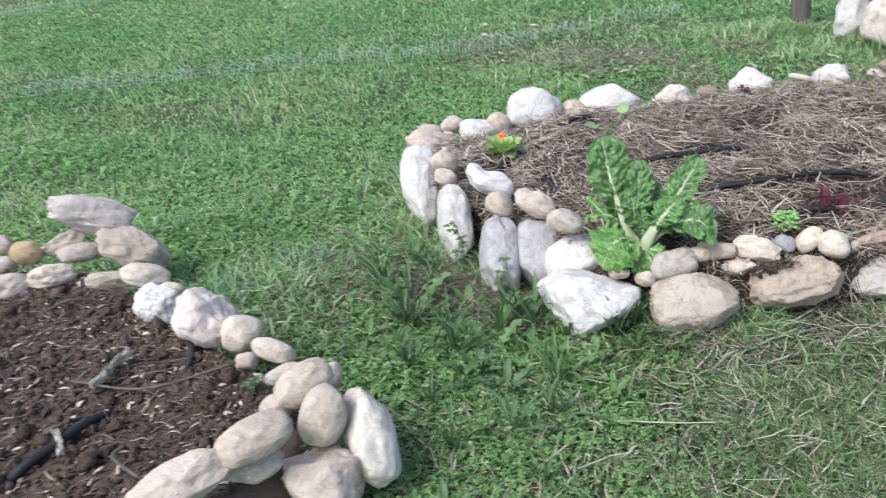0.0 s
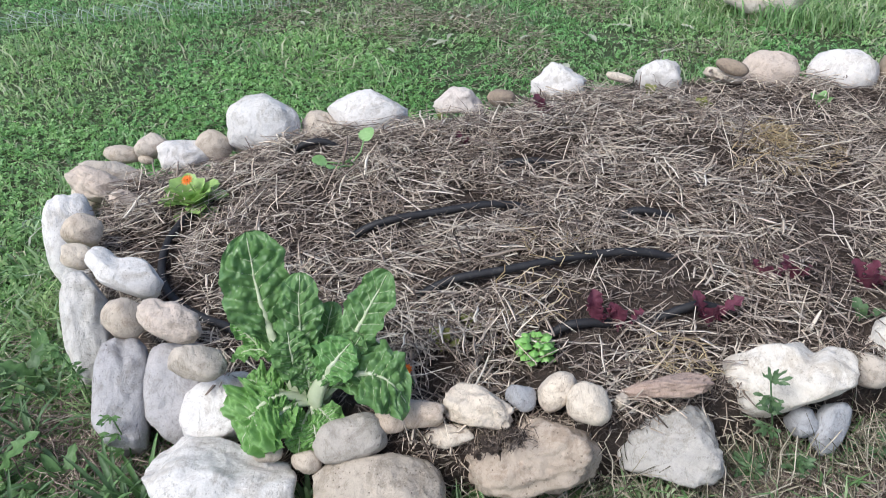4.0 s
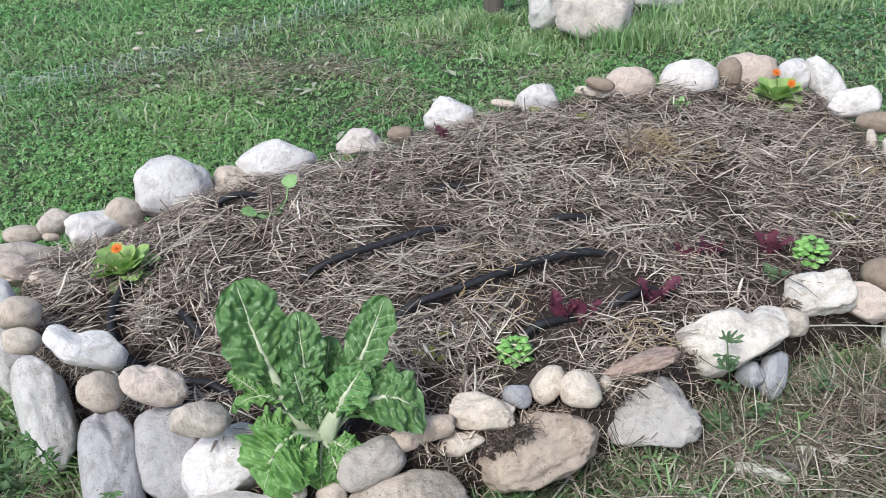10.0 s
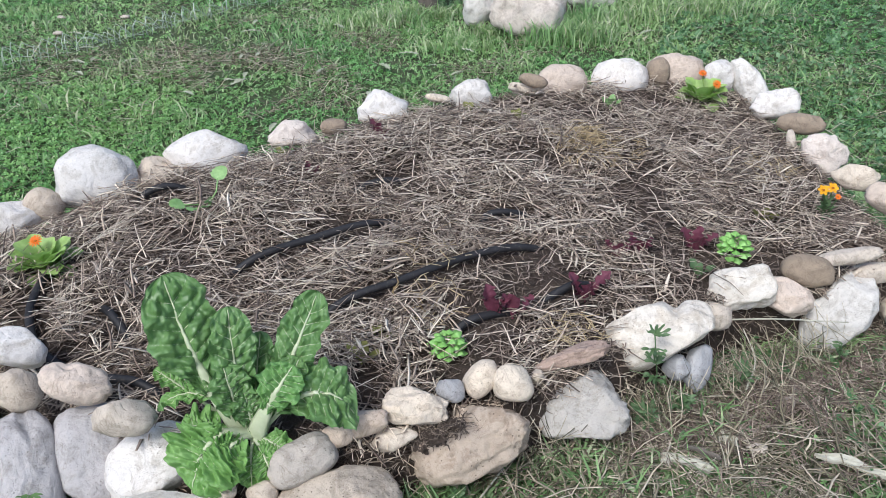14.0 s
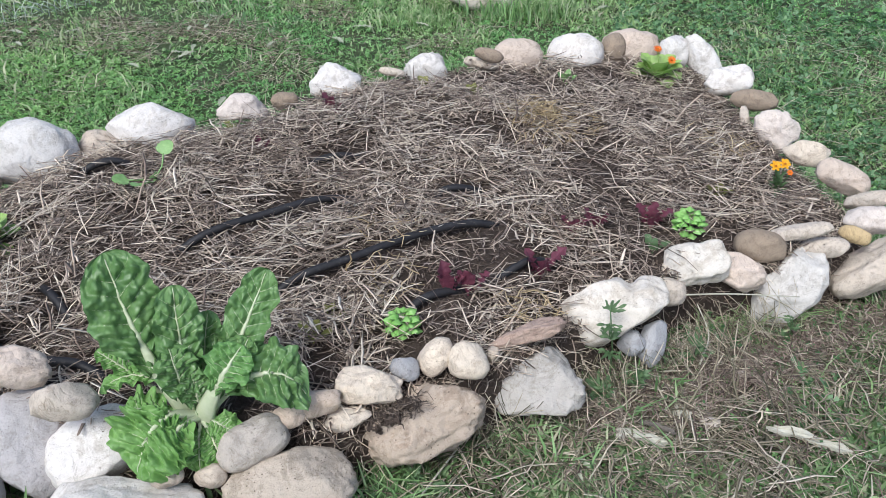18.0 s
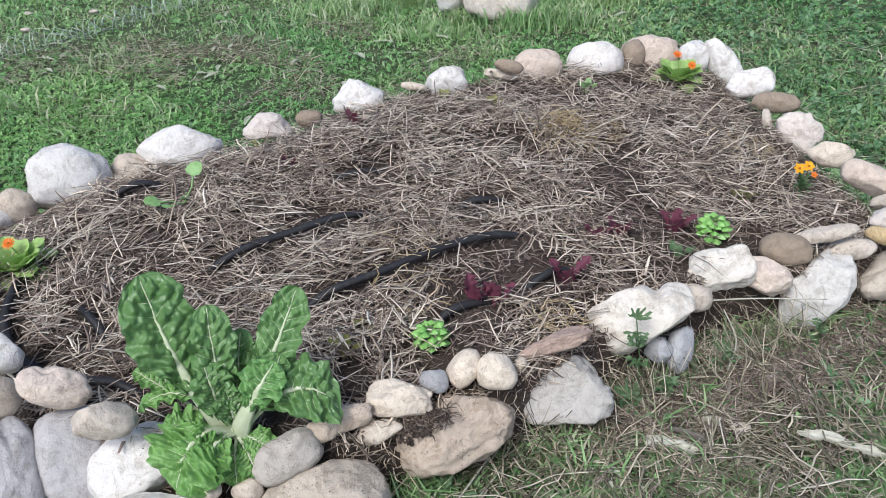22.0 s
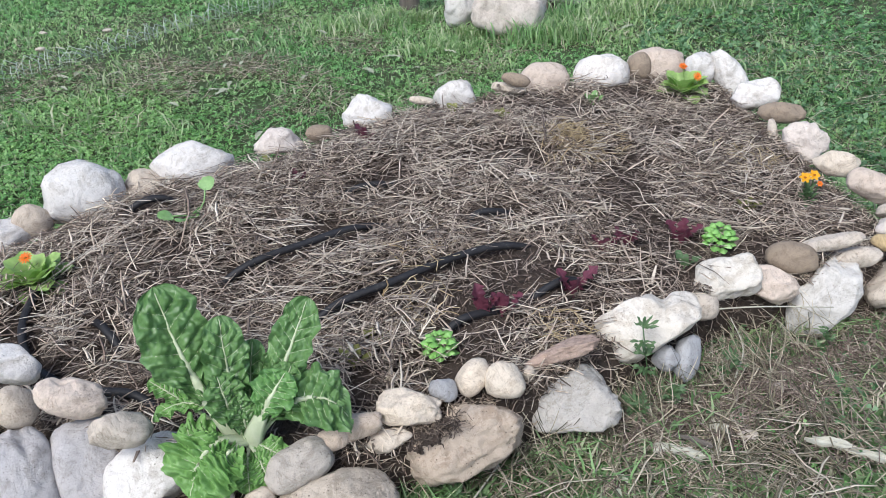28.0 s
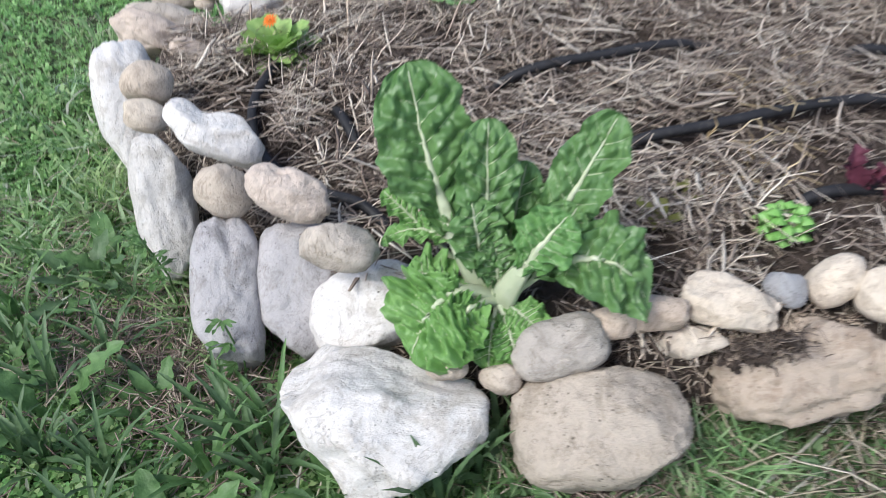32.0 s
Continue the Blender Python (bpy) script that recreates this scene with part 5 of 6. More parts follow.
def hose(points, label="black rubber drip hose half buried in straw"):
    line = smooth_line([(x, y, soil_z(x, y) + dz) for x, y, dz in points], 8)
    v, f = tube(line, 0.0118, 10)
    HOSE_SPOTS.extend((p.x, p.y, 0.046) for p in line[::3] if p.z > soil_z(p.x, p.y) + 0.004)
    o = line[0]
    ob = new("drip_hose", mesh_of("drip_hose", local(v, o), f, HOSE))
    ob.location = o
    return tagged(ob, label, "hose", "drip hoses in the bed")


hose([(-0.32, 0.83, -0.03), (-0.20, 0.916, 0.034), (-0.04, 1.02, 0.042), (0.118, 1.116, 0.036), (0.26, 1.19, -0.03)])
hose([(-0.02, 0.67, -0.03), (0.10, 0.736, 0.030), (0.24, 0.815, 0.036), (0.42, 0.93, 0.034), (0.582, 1.008, 0.030), (0.72, 1.05, -0.03)])
hose([(0.36, 0.60, -0.03), (0.425, 0.655, 0.022), (0.50, 0.695, 0.018), (0.60, 0.76, -0.016), (0.70, 0.815, 0.016), (0.755, 0.846, 0.020), (0.86, 0.90, -0.03)])
hose([(-0.85, 0.96, -0.02), (-0.81, 0.83, 0.024), (-0.785, 0.68, 0.026), (-0.71, 0.55, 0.024), (-0.60, 0.47, 0.024), (-0.48, 0.43, 0.014), (-0.37, 0.40, 0.022), (-0.26, 0.36, -0.03)])
hose([(-0.62, 0.74, -0.03), (-0.565, 0.68, 0.020), (-0.51, 0.625, 0.020), (-0.46, 0.58, -0.03)])
hose([(-0.72, 1.27, -0.03), (-0.655, 1.285, 0.022), (-0.58, 1.325, 0.022), (-0.50, 1.36, -0.03)])
hose([(0.00, 1.38, -0.03), (0.07, 1.41, 0.018), (0.16, 1.43, 0.018), (0.26, 1.46, -0.03)])
hose([(0.46, 1.19, -0.03), (0.50, 1.215, 0.016), (0.58, 1.24, 0.016), (0.66, 1.27, -0.03)])

# ---- straw mulch ----


def sticks(name, x, y, z, heading, pitch, length, width, material, rng, label, category, bend=0.08):
    """Many thin stalks, each a bent and flattened three-sided rod, in one mesh."""
    n = len(x)
    c, s = np.cos(heading), np.sin(heading)
    d = np.stack([c * np.cos(pitch), s * np.cos(pitch), np.sin(pitch)], 1)
    sd = np.stack([-s, c, np.zeros(n)], 1)
    up = np.cross(d, sd)
    up *= np.sign(up[:, 2:3])
    flat = rng.uniform(0.25, 0.8, n)
    rows = []
    wide = (0.40, 0.56, 0.50, 0.28)
    for k, u in enumerate((-0.5, -0.16, 0.18, 0.5)):
        q = np.stack([x, y, z], 1) + d * (u * length)[:, None]
        if k in (1, 2):
            kink = rng.normal(0, bend, (n, 2)) * length[:, None]
            q = q + sd * kink[:, :1] + up * np.abs(kink[:, 1:]) * 0.6
        for a in range(3):
            th = 2 * math.pi * a / 3 + 0.5
            rows.append(q + (sd * math.cos(th) + up * (math.sin(th) * flat)[:, None]) * (width * wide[k])[:, None])
    verts = np.stack(rows, 1).reshape(-1, 3)
    f = []
    for k in (0, 3, 6):
        for a in range(3):
            b = (a + 1) % 3
            f.append((k + a, k + b, k + 3 + b, k + 3 + a))
    faces = (np.arange(n)[:, None, None] * 12 + np.array(f)[None]).reshape(-1, 4)
    return tagged(new(name, fast_mesh(name, verts, faces, material)), label, category, kind="stuff")


def soil_many(xs, ys, top=soil_z):
    return np.array([top(a, b) for a, b in zip(xs, ys)])


def scatter(ring, n, rng, grow=1.0):
    cx = sum(p[0] for p in ring) / len(ring)
    cy = sum(p[1] for p in ring) / len(ring)
    big = [(cx + (p[0] - cx) * grow, cy + (p[1] - cy) * grow) for p in ring]
    xs = rng.uniform(min(p[0] for p in big), max(p[0] for p in big), n * 2)
    ys = rng.uniform(min(p[1] for p in big), max(p[1] for p in big), n * 2)
    ok = inside_many(xs, ys, big)
    return xs[ok][:n], ys[ok][:n]


def keep_clear(xs, ys, spots):
    ok = np.ones(len(xs), dtype=bool)
    for sx, sy, r in spots:
        ok &= (xs - sx) ** 2 + (ys - sy) ** 2 > r * r
    return ok


rng = np.random.default_rng(11)
BARE = ((0.41, 0.49, 0.05), (0.20, 0.44, 0.04), (-0.05, 0.30, 0.13), (-0.95, 1.0, 0.05), (0.02, 1.14, 0.07), (1.3, 0.98, 0.07), (1.62, 1.32, 0.05), (-0.78, 0.60, 0.03))
xs, ys = scatter(RING, 26000, rng, 0.975)
patchy = np.array([noise.noise(Vector((a * 4.2, b * 4.2, 6.6))) for a, b in zip(xs, ys)])
near_hose = ~keep_clear(xs, ys, HOSE_SPOTS)
ok = keep_clear(xs, ys, BARE) & (~near_hose | (rng.uniform(0, 1, len(xs)) < 0.13)) & (patchy + 0.16 * (xs < 0.15) - 0.07 * np.clip((xs - 0.7) / 0.9, 0, 1) + rng.uniform(-0.25, 0.35, len(xs)) > -0.06)
xs, ys = xs[ok], ys[ok]
n = len(xs)
heap = np.clip(np.array([0.075 * noise.noise(Vector((a * 4.6, b * 4.6, 3.1))) for a, b in zip(xs, ys)]), 0, 0.04)
flow = np.array([2.4 * noise.noise(Vector((a * 2.3, b * 2.3, 1.6))) for a, b in zip(xs, ys)])
sticks("straw_mulch", xs, ys, soil_many(xs, ys) + 0.002 + 0.05 * rng.uniform(0, 1, n) ** 1.7 + heap * rng.uniform(0.3, 1, n), np.where(rng.uniform(0, 1, n) < 0.45, rng.uniform(0, 3.14, n), 0.25 + flow + rng.normal(0, 0.8, n)), rng.normal(0, 0.25, n),
       rng.gamma(2.0, 0.030, n) + 0.020, 0.0015 + rng.gamma(2.0, 0.0012, n), STRAW, rng, "weathered grey-brown straw mulch on the bed", "straw", 0.026)
xs, ys = scatter(RING, 800, rng, 0.93)
ok = keep_clear(xs, ys, BARE) & keep_clear(xs, ys, [(a, b, 0.075) for a, b, r in HOSE_SPOTS])
xs, ys = xs[ok], ys[ok]
n = len(xs)
turn = np.array([3.0 * noise.noise(Vector((a * 1.7, b * 1.7, 4.6))) for a, b in zip(xs, ys)])
sticks("long_straw", xs, ys, soil_many(xs, ys) + rng.uniform(0.035, 0.075, n), 0.4 + turn + rng.normal(0, 0.7, n), rng.normal(0, 0.10, n), rng.uniform(0.10, 0.22, n),
       rng.uniform(0.0014, 0.0032, n), STRAW, rng, "long bent straws lying over the mulch", "straw", 0.04)
xs, ys = scatter(RING, 12000, rng, 0.98)
ok = keep_clear(xs, ys, BARE) & keep_clear(xs, ys, HOSE_SPOTS)
xs, ys = xs[ok], ys[ok]
n = len(xs)
sticks("broken_straw", xs, ys, soil_many(xs, ys) + rng.uniform(0.003, 0.022, n), rng.uniform(0, 6.28, n), rng.normal(0, 0.25, n), rng.gamma(2.5, 0.012, n) + 0.012,
       rng.uniform(0.002, 0.0055, n), STRAW_OLD, rng, "brown broken straw beneath the loose stalks", "straw", 0.03)
xs, ys = scatter(RING, 17000, rng, 0.985)
n = len(xs)
sticks("straw_litter", xs, ys, soil_many(xs, ys) + rng.uniform(0.0, 0.012, n), rng.uniform(0, 6.28, n), rng.normal(0, 0.2, n),
       rng.uniform(0.012, 0.05, n), rng.uniform(0.002, 0.005, n), LITTER, rng, "short broken straw and dry leaf litter", "straw litter", 0.05)
gold = []
for gx0, gy0, gr, gnum in ((0.86, 1.76, 0.05, 70), (0.87, 1.75, 0.10, 80), (0.90, 1.72, 0.19, 90), (0.30, 0.72, 0.12, 30), (0.34, 0.98, 0.10, 16), (1.5, 1.6, 0.12, 40), (0.72, 0.62, 0.08, 40)):
    th, rr = rng.uniform(0, 6.28, gnum), gr * np.sqrt(rng.uniform(0, 1, gnum))
    gold.append(np.stack([gx0 + rr * np.cos(th), gy0 + rr * np.sin(th)], 1))
gold = np.concatenate(gold)
n = len(gold)
sticks("golden_straw", gold[:, 0], gold[:, 1], soil_many(gold[:, 0], gold[:, 1]) + rng.uniform(0.02, 0.065, n), rng.uniform(0, 6.28, n), rng.normal(0, 0.2, n),
       rng.uniform(0.04, 0.11, n), rng.uniform(0.0025, 0.005, n), STRAW_GOLD, rng, "fresher golden straw lying on the mulch", "straw")
# straw, roots and crumbs packed along the rim between the stones
edge = closed_line([(x, y, 0) for x, y in RING], 60)
for name, num, mat, long_most, words in (("rim_straw", 6500, STRAW, 0.11, "dry straw stuffed into the joints of the stones"), ("rim_litter", 10000, LITTER, 0.05, "crumbs of straw and roots between the stones")):
    pick = rng.integers(0, len(edge), num)
    reach = 1.0 - 0.075 * rng.uniform(0, 1, num) ** 1.8
    ex = CENTRE.x + (np.array([edge[i].x for i in pick]) - CENTRE.x) * reach * 1.02
    ey = CENTRE.y + (np.array([edge[i].y for i in pick]) - CENTRE.y) * reach * 1.02
    top = soil_many(ex, ey)
    ez = top + (-0.05 - top) * np.clip((reach - 0.95) / 0.05, 0, 1) ** 2.2 + rng.uniform(0.0, 0.02, num)
    sticks(name, ex, ey, ez, rng.uniform(0, 6.28, num), rng.normal(0, 0.45, num), rng.uniform(0.02, long_most, num), rng.uniform(0.002, 0.0045, num), mat, rng, words, "straw")

# roots and straw crumbs in the hollow of the golden stone
rx, ry = rng.normal(0.375, 0.036, 240), rng.normal(0.285, 0.016, 240)
n = len(rx)
sticks("rootlets", rx, ry, 0.182 + 0.35 * (rx - 0.34) + rng.uniform(0.0, 0.02, n), rng.uniform(0, 6.28, n), rng.normal(0, 0.5, n), rng.uniform(0.012, 0.05, n), rng.uniform(0.0015, 0.004, n),
       LITTER, rng, "fine roots and crumbs caught on a stone", "roots", 0.1)

# ---- lawn ----
def ground_many(xs, ys):
    return np.array([ground_z(a, b) for a, b in zip(xs, ys)])


def wedge(n, rng, r0, r1, a0, a1, power=1.0):
    """Places on the lawn, thinning out with distance from where one stands."""
    r = r0 + (r1 - r0) * rng.uniform(0, 1, n) ** power
    a = np.radians(rng.uniform(a0, a1, n))
    x, y = 0.45 + r * np.sin(a), -1.4 + r * np.cos(a)
    ok = ~(inside_many(x, y, RING) | inside_many(x, y, NEAR))
    return x[ok], y[ok], r[ok]


def lawn(name, n, material, label, r0, r1, a0, a1, short, tall, seed, power=1.0, patch=0.0, width=1.0, thin=0.0):
    rng = np.random.default_rng(seed)
    x, y, r = wedge(n, rng, r0, r1, a0, a1, power)
    lush = np.array([noise.noise(Vector((a * 1.7, b * 1.7, 4.4))) + 0.6 * noise.noise(Vector((a * 6, b * 6, 2.2))) for a, b in zip(x, y)])
    hay = np.clip((x - 0.1) * 1.1, 0, 1) * np.clip((1.3 - y) * 1.2, 0, 1)
    ok = rng.uniform(0, 1, len(x)) > thin * hay
    x, y, r, lush = x[ok], y[ok], r[ok], lush[ok]
    if patch:
        ok = lush + rng.uniform(-0.5, 0.7, len(x)) > patch
        x, y, r, lush = x[ok], y[ok], r[ok], lush[ok]
    n = len(x)
    z = ground_many(x, y) - 0.004
    h = rng.uniform(short, tall, n) * (1 + 0.45 * np.clip(lush, -0.8, 1.2))
    w = (0.0016 + 0.0007 * r) * rng.uniform(0.7, 1.3, n) * width
    th = rng.uniform(0, 6.283, n)
    lean = rng.uniform(0.2, 1.5, n) * h
    dx, dy = np.cos(th), np.sin(th)
    ph = rng.uniform(0, 6.283, n)
    sx, sy = np.cos(ph), np.sin(ph)
    base = np.stack([x, y, z], 1)
    side = np.stack([sx, sy, np.zeros(n)], 1) * w[:, None]
    mid = base + np.stack([dx * lean * 0.35, dy * lean * 0.35, h * 0.62], 1)
    tip = base + np.stack([dx * lean, dy * lean, h * np.clip(1.1 - 0.35 * lean / h, 0.45, 1)], 1)
    verts = np.stack([base - side * 0.8, base + side * 0.8, mid + side, mid - side, tip + side * 0.15, tip - side * 0.15], 1).reshape(-1, 3)
    faces = (np.arange(n)[:, None, None] * 6 + np.array([(0, 1, 2, 3), (3, 2, 4, 5)])[None]).reshape(-1, 4)
    return tagged(new(name, fast_mesh(name, verts, faces, material)), label, "grass", kind="stuff")


lawn("lawn_grass", 240000, GRASS, "short mown green lawn grass with bare spots", 0.35, 17, -92, 46, 0.022, 0.055, 21, 1.05, -0.35, 1.0, 0.62)
lawn("outer_lawn", 150000, GRASS, "mown lawn grass away from the beds", 0.8, 12, 44, 270, 0.03, 0.06, 23, 0.8, -0.45, 2.6)
lawn("tall_grass_tufts", 16000, GRASS, "taller tufts of uncut grass", 1.0, 8.0, -80, 46, 0.06, 0.12, 22, 1.0, 0.45)

lawn("lawn_tufts", 26000, GRASS_LIGHT, "longer bent light green lawn grass", 0.7, 3.3, -88, -22, 0.045, 0.095, 25, 0.9, 0.16, 1.5)
lawn("front_grass", 36000, DARK_GRASS, "green grass coming up through dry clippings", 0.6, 2.9, -6, 62, 0.03, 0.07, 26, 0.9, 0.08, 1.7)
lawn("mown_grass", 34000, DARK_GRASS, "short broad blades of mown grass between the beds", 0.35, 2.2, -62, 34, 0.028, 0.065, 27, 0.9, -0.1, 1.9)

# grass standing along the foot of the stones
rng = np.random.default_rng(71)
foot = closed_line([(x, y, 0) for x, y in RING], 40)
pick = rng.integers(0, len(foot), 9000)
fx = np.array([foot[i].x for i in pick])
fy = np.array([foot[i].y for i in pick])
dx, dy = fx - CENTRE.x, fy - CENTRE.y
dl = np.hypot(dx, dy)
push = rng.uniform(0.03, 0.26, len(pick))
fx, fy = fx + dx / dl * push, fy + dy / dl * push
tuft = np.array([noise.noise(Vector((a * 5.5, b * 5.5, 3.3))) for a, b in zip(fx, fy)])
ok = (tuft > -0.05) & ~((fx > 0.75) & (fy < 1.2) & (rng.uniform(0, 1, len(fx)) < 0.6))
fx, fy, tuft = fx[ok], fy[ok], tuft[ok]
n = len(fx)
h = rng.uniform(0.04, 0.10, n) * (1 + tuft)
th, ph = rng.uniform(0, 6.283, n), rng.uniform(0, 6.283, n)
w = rng.uniform(0.002, 0.0045, n)
base = np.stack([fx, fy, ground_many(fx, fy) - 0.004], 1)
lean = np.stack([np.cos(th), np.sin(th), 0 * th], 1) * (h * rng.uniform(0.3, 1.2, n))[:, None]
side = np.stack([np.cos(ph), np.sin(ph), 0 * ph], 1) * w[:, None]
up = np.array([[0, 0, 1.0]]) * h[:, None]
mid, tip = base + lean * 0.35 + up * 0.65, base + lean + up * 0.95
verts = np.stack([base - side * 0.8, base + side * 0.8, mid + side, mid - side, tip + side * 0.15, tip - side * 0.15], 1).reshape(-1, 3)
faces = (np.arange(n)[:, None, None] * 6 + np.array([(0, 1, 2, 3), (3, 2, 4, 5)])[None]).reshape(-1, 4)
tagged(new("edge_grass", fast_mesh("edge_grass", verts, faces, GRASS)), "uncut grass along the foot of the stones", "grass", kind="stuff")


# long tufts at the foot of the far stones and the post
rng = np.random.default_rng(81)
spots = ((1.00, 4.02, 0.16, 1.6), (0.55, 4.20, 0.12, 1.0), (1.35, 4.55, 0.2, 1.4), (1.75, 4.85, 0.2, 1.2), (0.05, 4.70, 0.12, 1.0), (-0.25, 4.55, 0.2, 1.1), (2.2, 4.7, 0.25, 1.3), (0.35, 3.95, 0.15, 0.8))
tx = np.concatenate([rng.normal(a, r, 420) for a, c, r, k in spots])
ty = np.concatenate([rng.normal(c, r * 0.5, 420) for a, c, r, k in spots])
n = len(tx)
h = rng.uniform(0.05, 0.13, n) * np.concatenate([np.full(420, k) for a, c, r, k in spots])
th, ph = rng.uniform(0, 6.283, n), rng.uniform(0, 6.283, n)
base = np.stack([tx, ty, ground_many(tx, ty) - 0.004], 1)
lean = np.stack([np.cos(th), np.sin(th), 0 * th], 1) * (h * rng.uniform(0.2, 1.1, n))[:, None]
side = np.stack([np.cos(ph), np.sin(ph), 0 * ph], 1) * rng.uniform(0.003, 0.006, n)[:, None]
up = np.array([[0, 0, 1.0]]) * h[:, None]
mid, tip = base + lean * 0.35 + up * 0.65, base + lean + up * 0.9
verts = np.stack([base - side * 0.8, base + side * 0.8, mid + side, mid - side, tip + side * 0.15, tip - side * 0.15], 1).reshape(-1, 3)
faces = (np.arange(n)[:, None, None] * 6 + np.array([(0, 1, 2, 3), (3, 2, 4, 5)])[None]).reshape(-1, 4)
tagged(new("long_tufts", fast_mesh("long_tufts", verts, faces, GRASS)), "long grass tufts at the far stones", "grass", kind="stuff")


def clover(n, seed, r0, r1, a0, a1, name="clover", label="dense green clover in the lawn", material=CLOVER, big=1.0, least=-0.42):
    rng = np.random.default_rng(seed)
    x, y, r = wedge(n, rng, r0, r1, a0, a1)
    dense = np.array([noise.noise(Vector((a * 1.1, b * 1.1, 9.4))) + 0.5 * noise.noise(Vector((a * 5, b * 5, 7.2))) for a, b in zip(x, y)])
    hay = np.clip((x - 0.2) * 1.2, 0, 1) * np.clip((1.3 - y) * 1.2, 0, 1) + 0.5 * np.exp(-((x - 1.5) / 0.45) ** 2 - ((y - 0.55) / 0.28) ** 2)
    ok = dense - 0.55 * hay - 0.30 * np.clip(2.2 - r, 0, 1) + rng.uniform(-0.5, 0.5, len(x)) > least
    x, y, r = x[ok], y[ok], r[ok]
    n = len(x)
    z = ground_many(x, y) + rng.uniform(0.008, 0.036, n)
    size = (0.0050 + 0.0013 * r) * rng.uniform(0.7, 1.4, n) * big
    z = z + 0.02 * (big - 1)
    th = rng.uniform(0, 6.283, n)
    tilt = rng.normal(0, 0.4, (n, 2))
    out = []
    for k in range(3):
        a = th + k * 2.094
        d = np.stack([np.cos(a), np.sin(a), 0 * a], 1)
        e = np.stack([-np.sin(a), np.cos(a), 0 * a], 1)
        c = np.stack([x, y, z], 1)
        pts = [c, c + (d * 0.6 - e * 0.5) * size[:, None], c + d * 1.15 * size[:, None], c + (d * 0.6 + e * 0.5) * size[:, None]]
        for i, p in enumerate(pts):
            q = p - c
            p = p.copy()
            p[:, 2] += q[:, 0] * tilt[:, 0] + q[:, 1] * tilt[:, 1] + (0.25 * size if i in (1, 3) else 0)
            out.append(p)
    verts = np.stack(out, 1).reshape(-1, 3)
    faces = (np.arange(n)[:, None, None] * 12 + np.array([(0, 1, 2, 3), (4, 5, 6, 7), (8, 9, 10, 11)])[None]).reshape(-1, 4)
    return tagged(new(name, fast_mesh(name, verts, faces, material)), label, name, kind="stuff")


clover(210000, 31, 0.4, 12.5, -92, 46)
clover(9000, 33, 2.0, 7.5, 12, 46, "groundcover", "dark leafy groundcover weeds in the lawn", GROUNDCOVER, 1.7, -0.25)
clover(20000, 35, 0.5, 3.2, -70, -8, "lawn_weeds", "leafy green weeds crowding the lawn by the stones", LAWN_WEED, 1.6, 0.05)

# a lighter green layer of clover over the left part of the lawn
clover(34000, 37, 1.4, 5.2, -75, -16, "light_clover", "light green clover in the lawn", CLOVER_LIGHT, 1.05, 0.0)

# dry mown clippings, thickest in front of the bed
rng = np.random.default_rng(41)
hx, hy, hr = wedge(40000, rng, 0.6, 7.0, -90, 46)
dry = np.array([noise.noise(Vector((a * 1.9, b * 1.9, 5.5))) for a, b in zip(hx, hy)])
ok = rng.uniform(0, 1, len(hx)) < 0.08 + 0.35 * np.clip(dry * 2 - 0.2, 0, 1)
hx, hy = hx[ok], hy[ok]
fx, fy = rng.normal(0.95, 0.85, 44000), rng.normal(0.1, 0.66, 44000)
worn = np.array([noise.noise(Vector((a * 2.6, b * 2.6, 7.5))) for a, b in zip(fx, fy)])
ok = (rng.uniform(0, 1, len(fx)) < np.clip((fx + 0.35) * 1.1, 0, 1) * (0.13 + 0.42 * worn)) & ~inside_many(fx, fy, RING)
bx, by = rng.normal(-0.7, 1.0, 9000), rng.normal(3.7, 0.55, 9000)
bare = np.array([noise.noise(Vector((a * 2.2, b * 2.2, 1.5))) for a, b in zip(bx, by)])
keep = (bare > 0.02) & ~inside_many(bx, by, RING)
hx, hy = np.concatenate([hx, fx[ok], bx[keep]]), np.concatenate([hy, fy[ok], by[keep]])
n = len(hx)
sticks("dry_clippings", hx, hy, ground_many(hx, hy) + rng.uniform(0.004, 0.045, n), rng.uniform(0, 6.28, n), rng.normal(0, 0.22, n), rng.gamma(2.0, 0.034, n) + 0.030,
       rng.uniform(0.0020, 0.0056, n), HAY, rng, "dry pale grass clippings lying on the lawn", "clippings", 0.045)

wx = np.concatenate([rng.normal(1.45, 0.42, 3000), rng.uniform(0.85, 2.0, 3200), rng.normal(0.95, 0.7, 4500)])
wy = np.concatenate([rng.normal(0.60, 0.22, 3000), 0.50 + 0.42 * (wx[3000:6200] - 0.95) + rng.normal(0, 0.06, 3200), rng.normal(0.1, 0.5, 4500)])
ok = ~inside_many(wx, wy, RING) & (wx > 0.15)
wx, wy = wx[ok], wy[ok]
n = len(wx)
sticks("worn_ground_litter", wx, wy, ground_many(wx, wy) + rng.uniform(0.004, 0.05, n), rng.uniform(0, 6.28, n), rng.normal(0, 0.35, n), rng.gamma(2.2, 0.018, n) + 0.015,
       rng.uniform(0.0018, 0.0045, n), STRAW_OLD, rng, "brown trampled litter on worn ground beside the stones", "litter", 0.07)

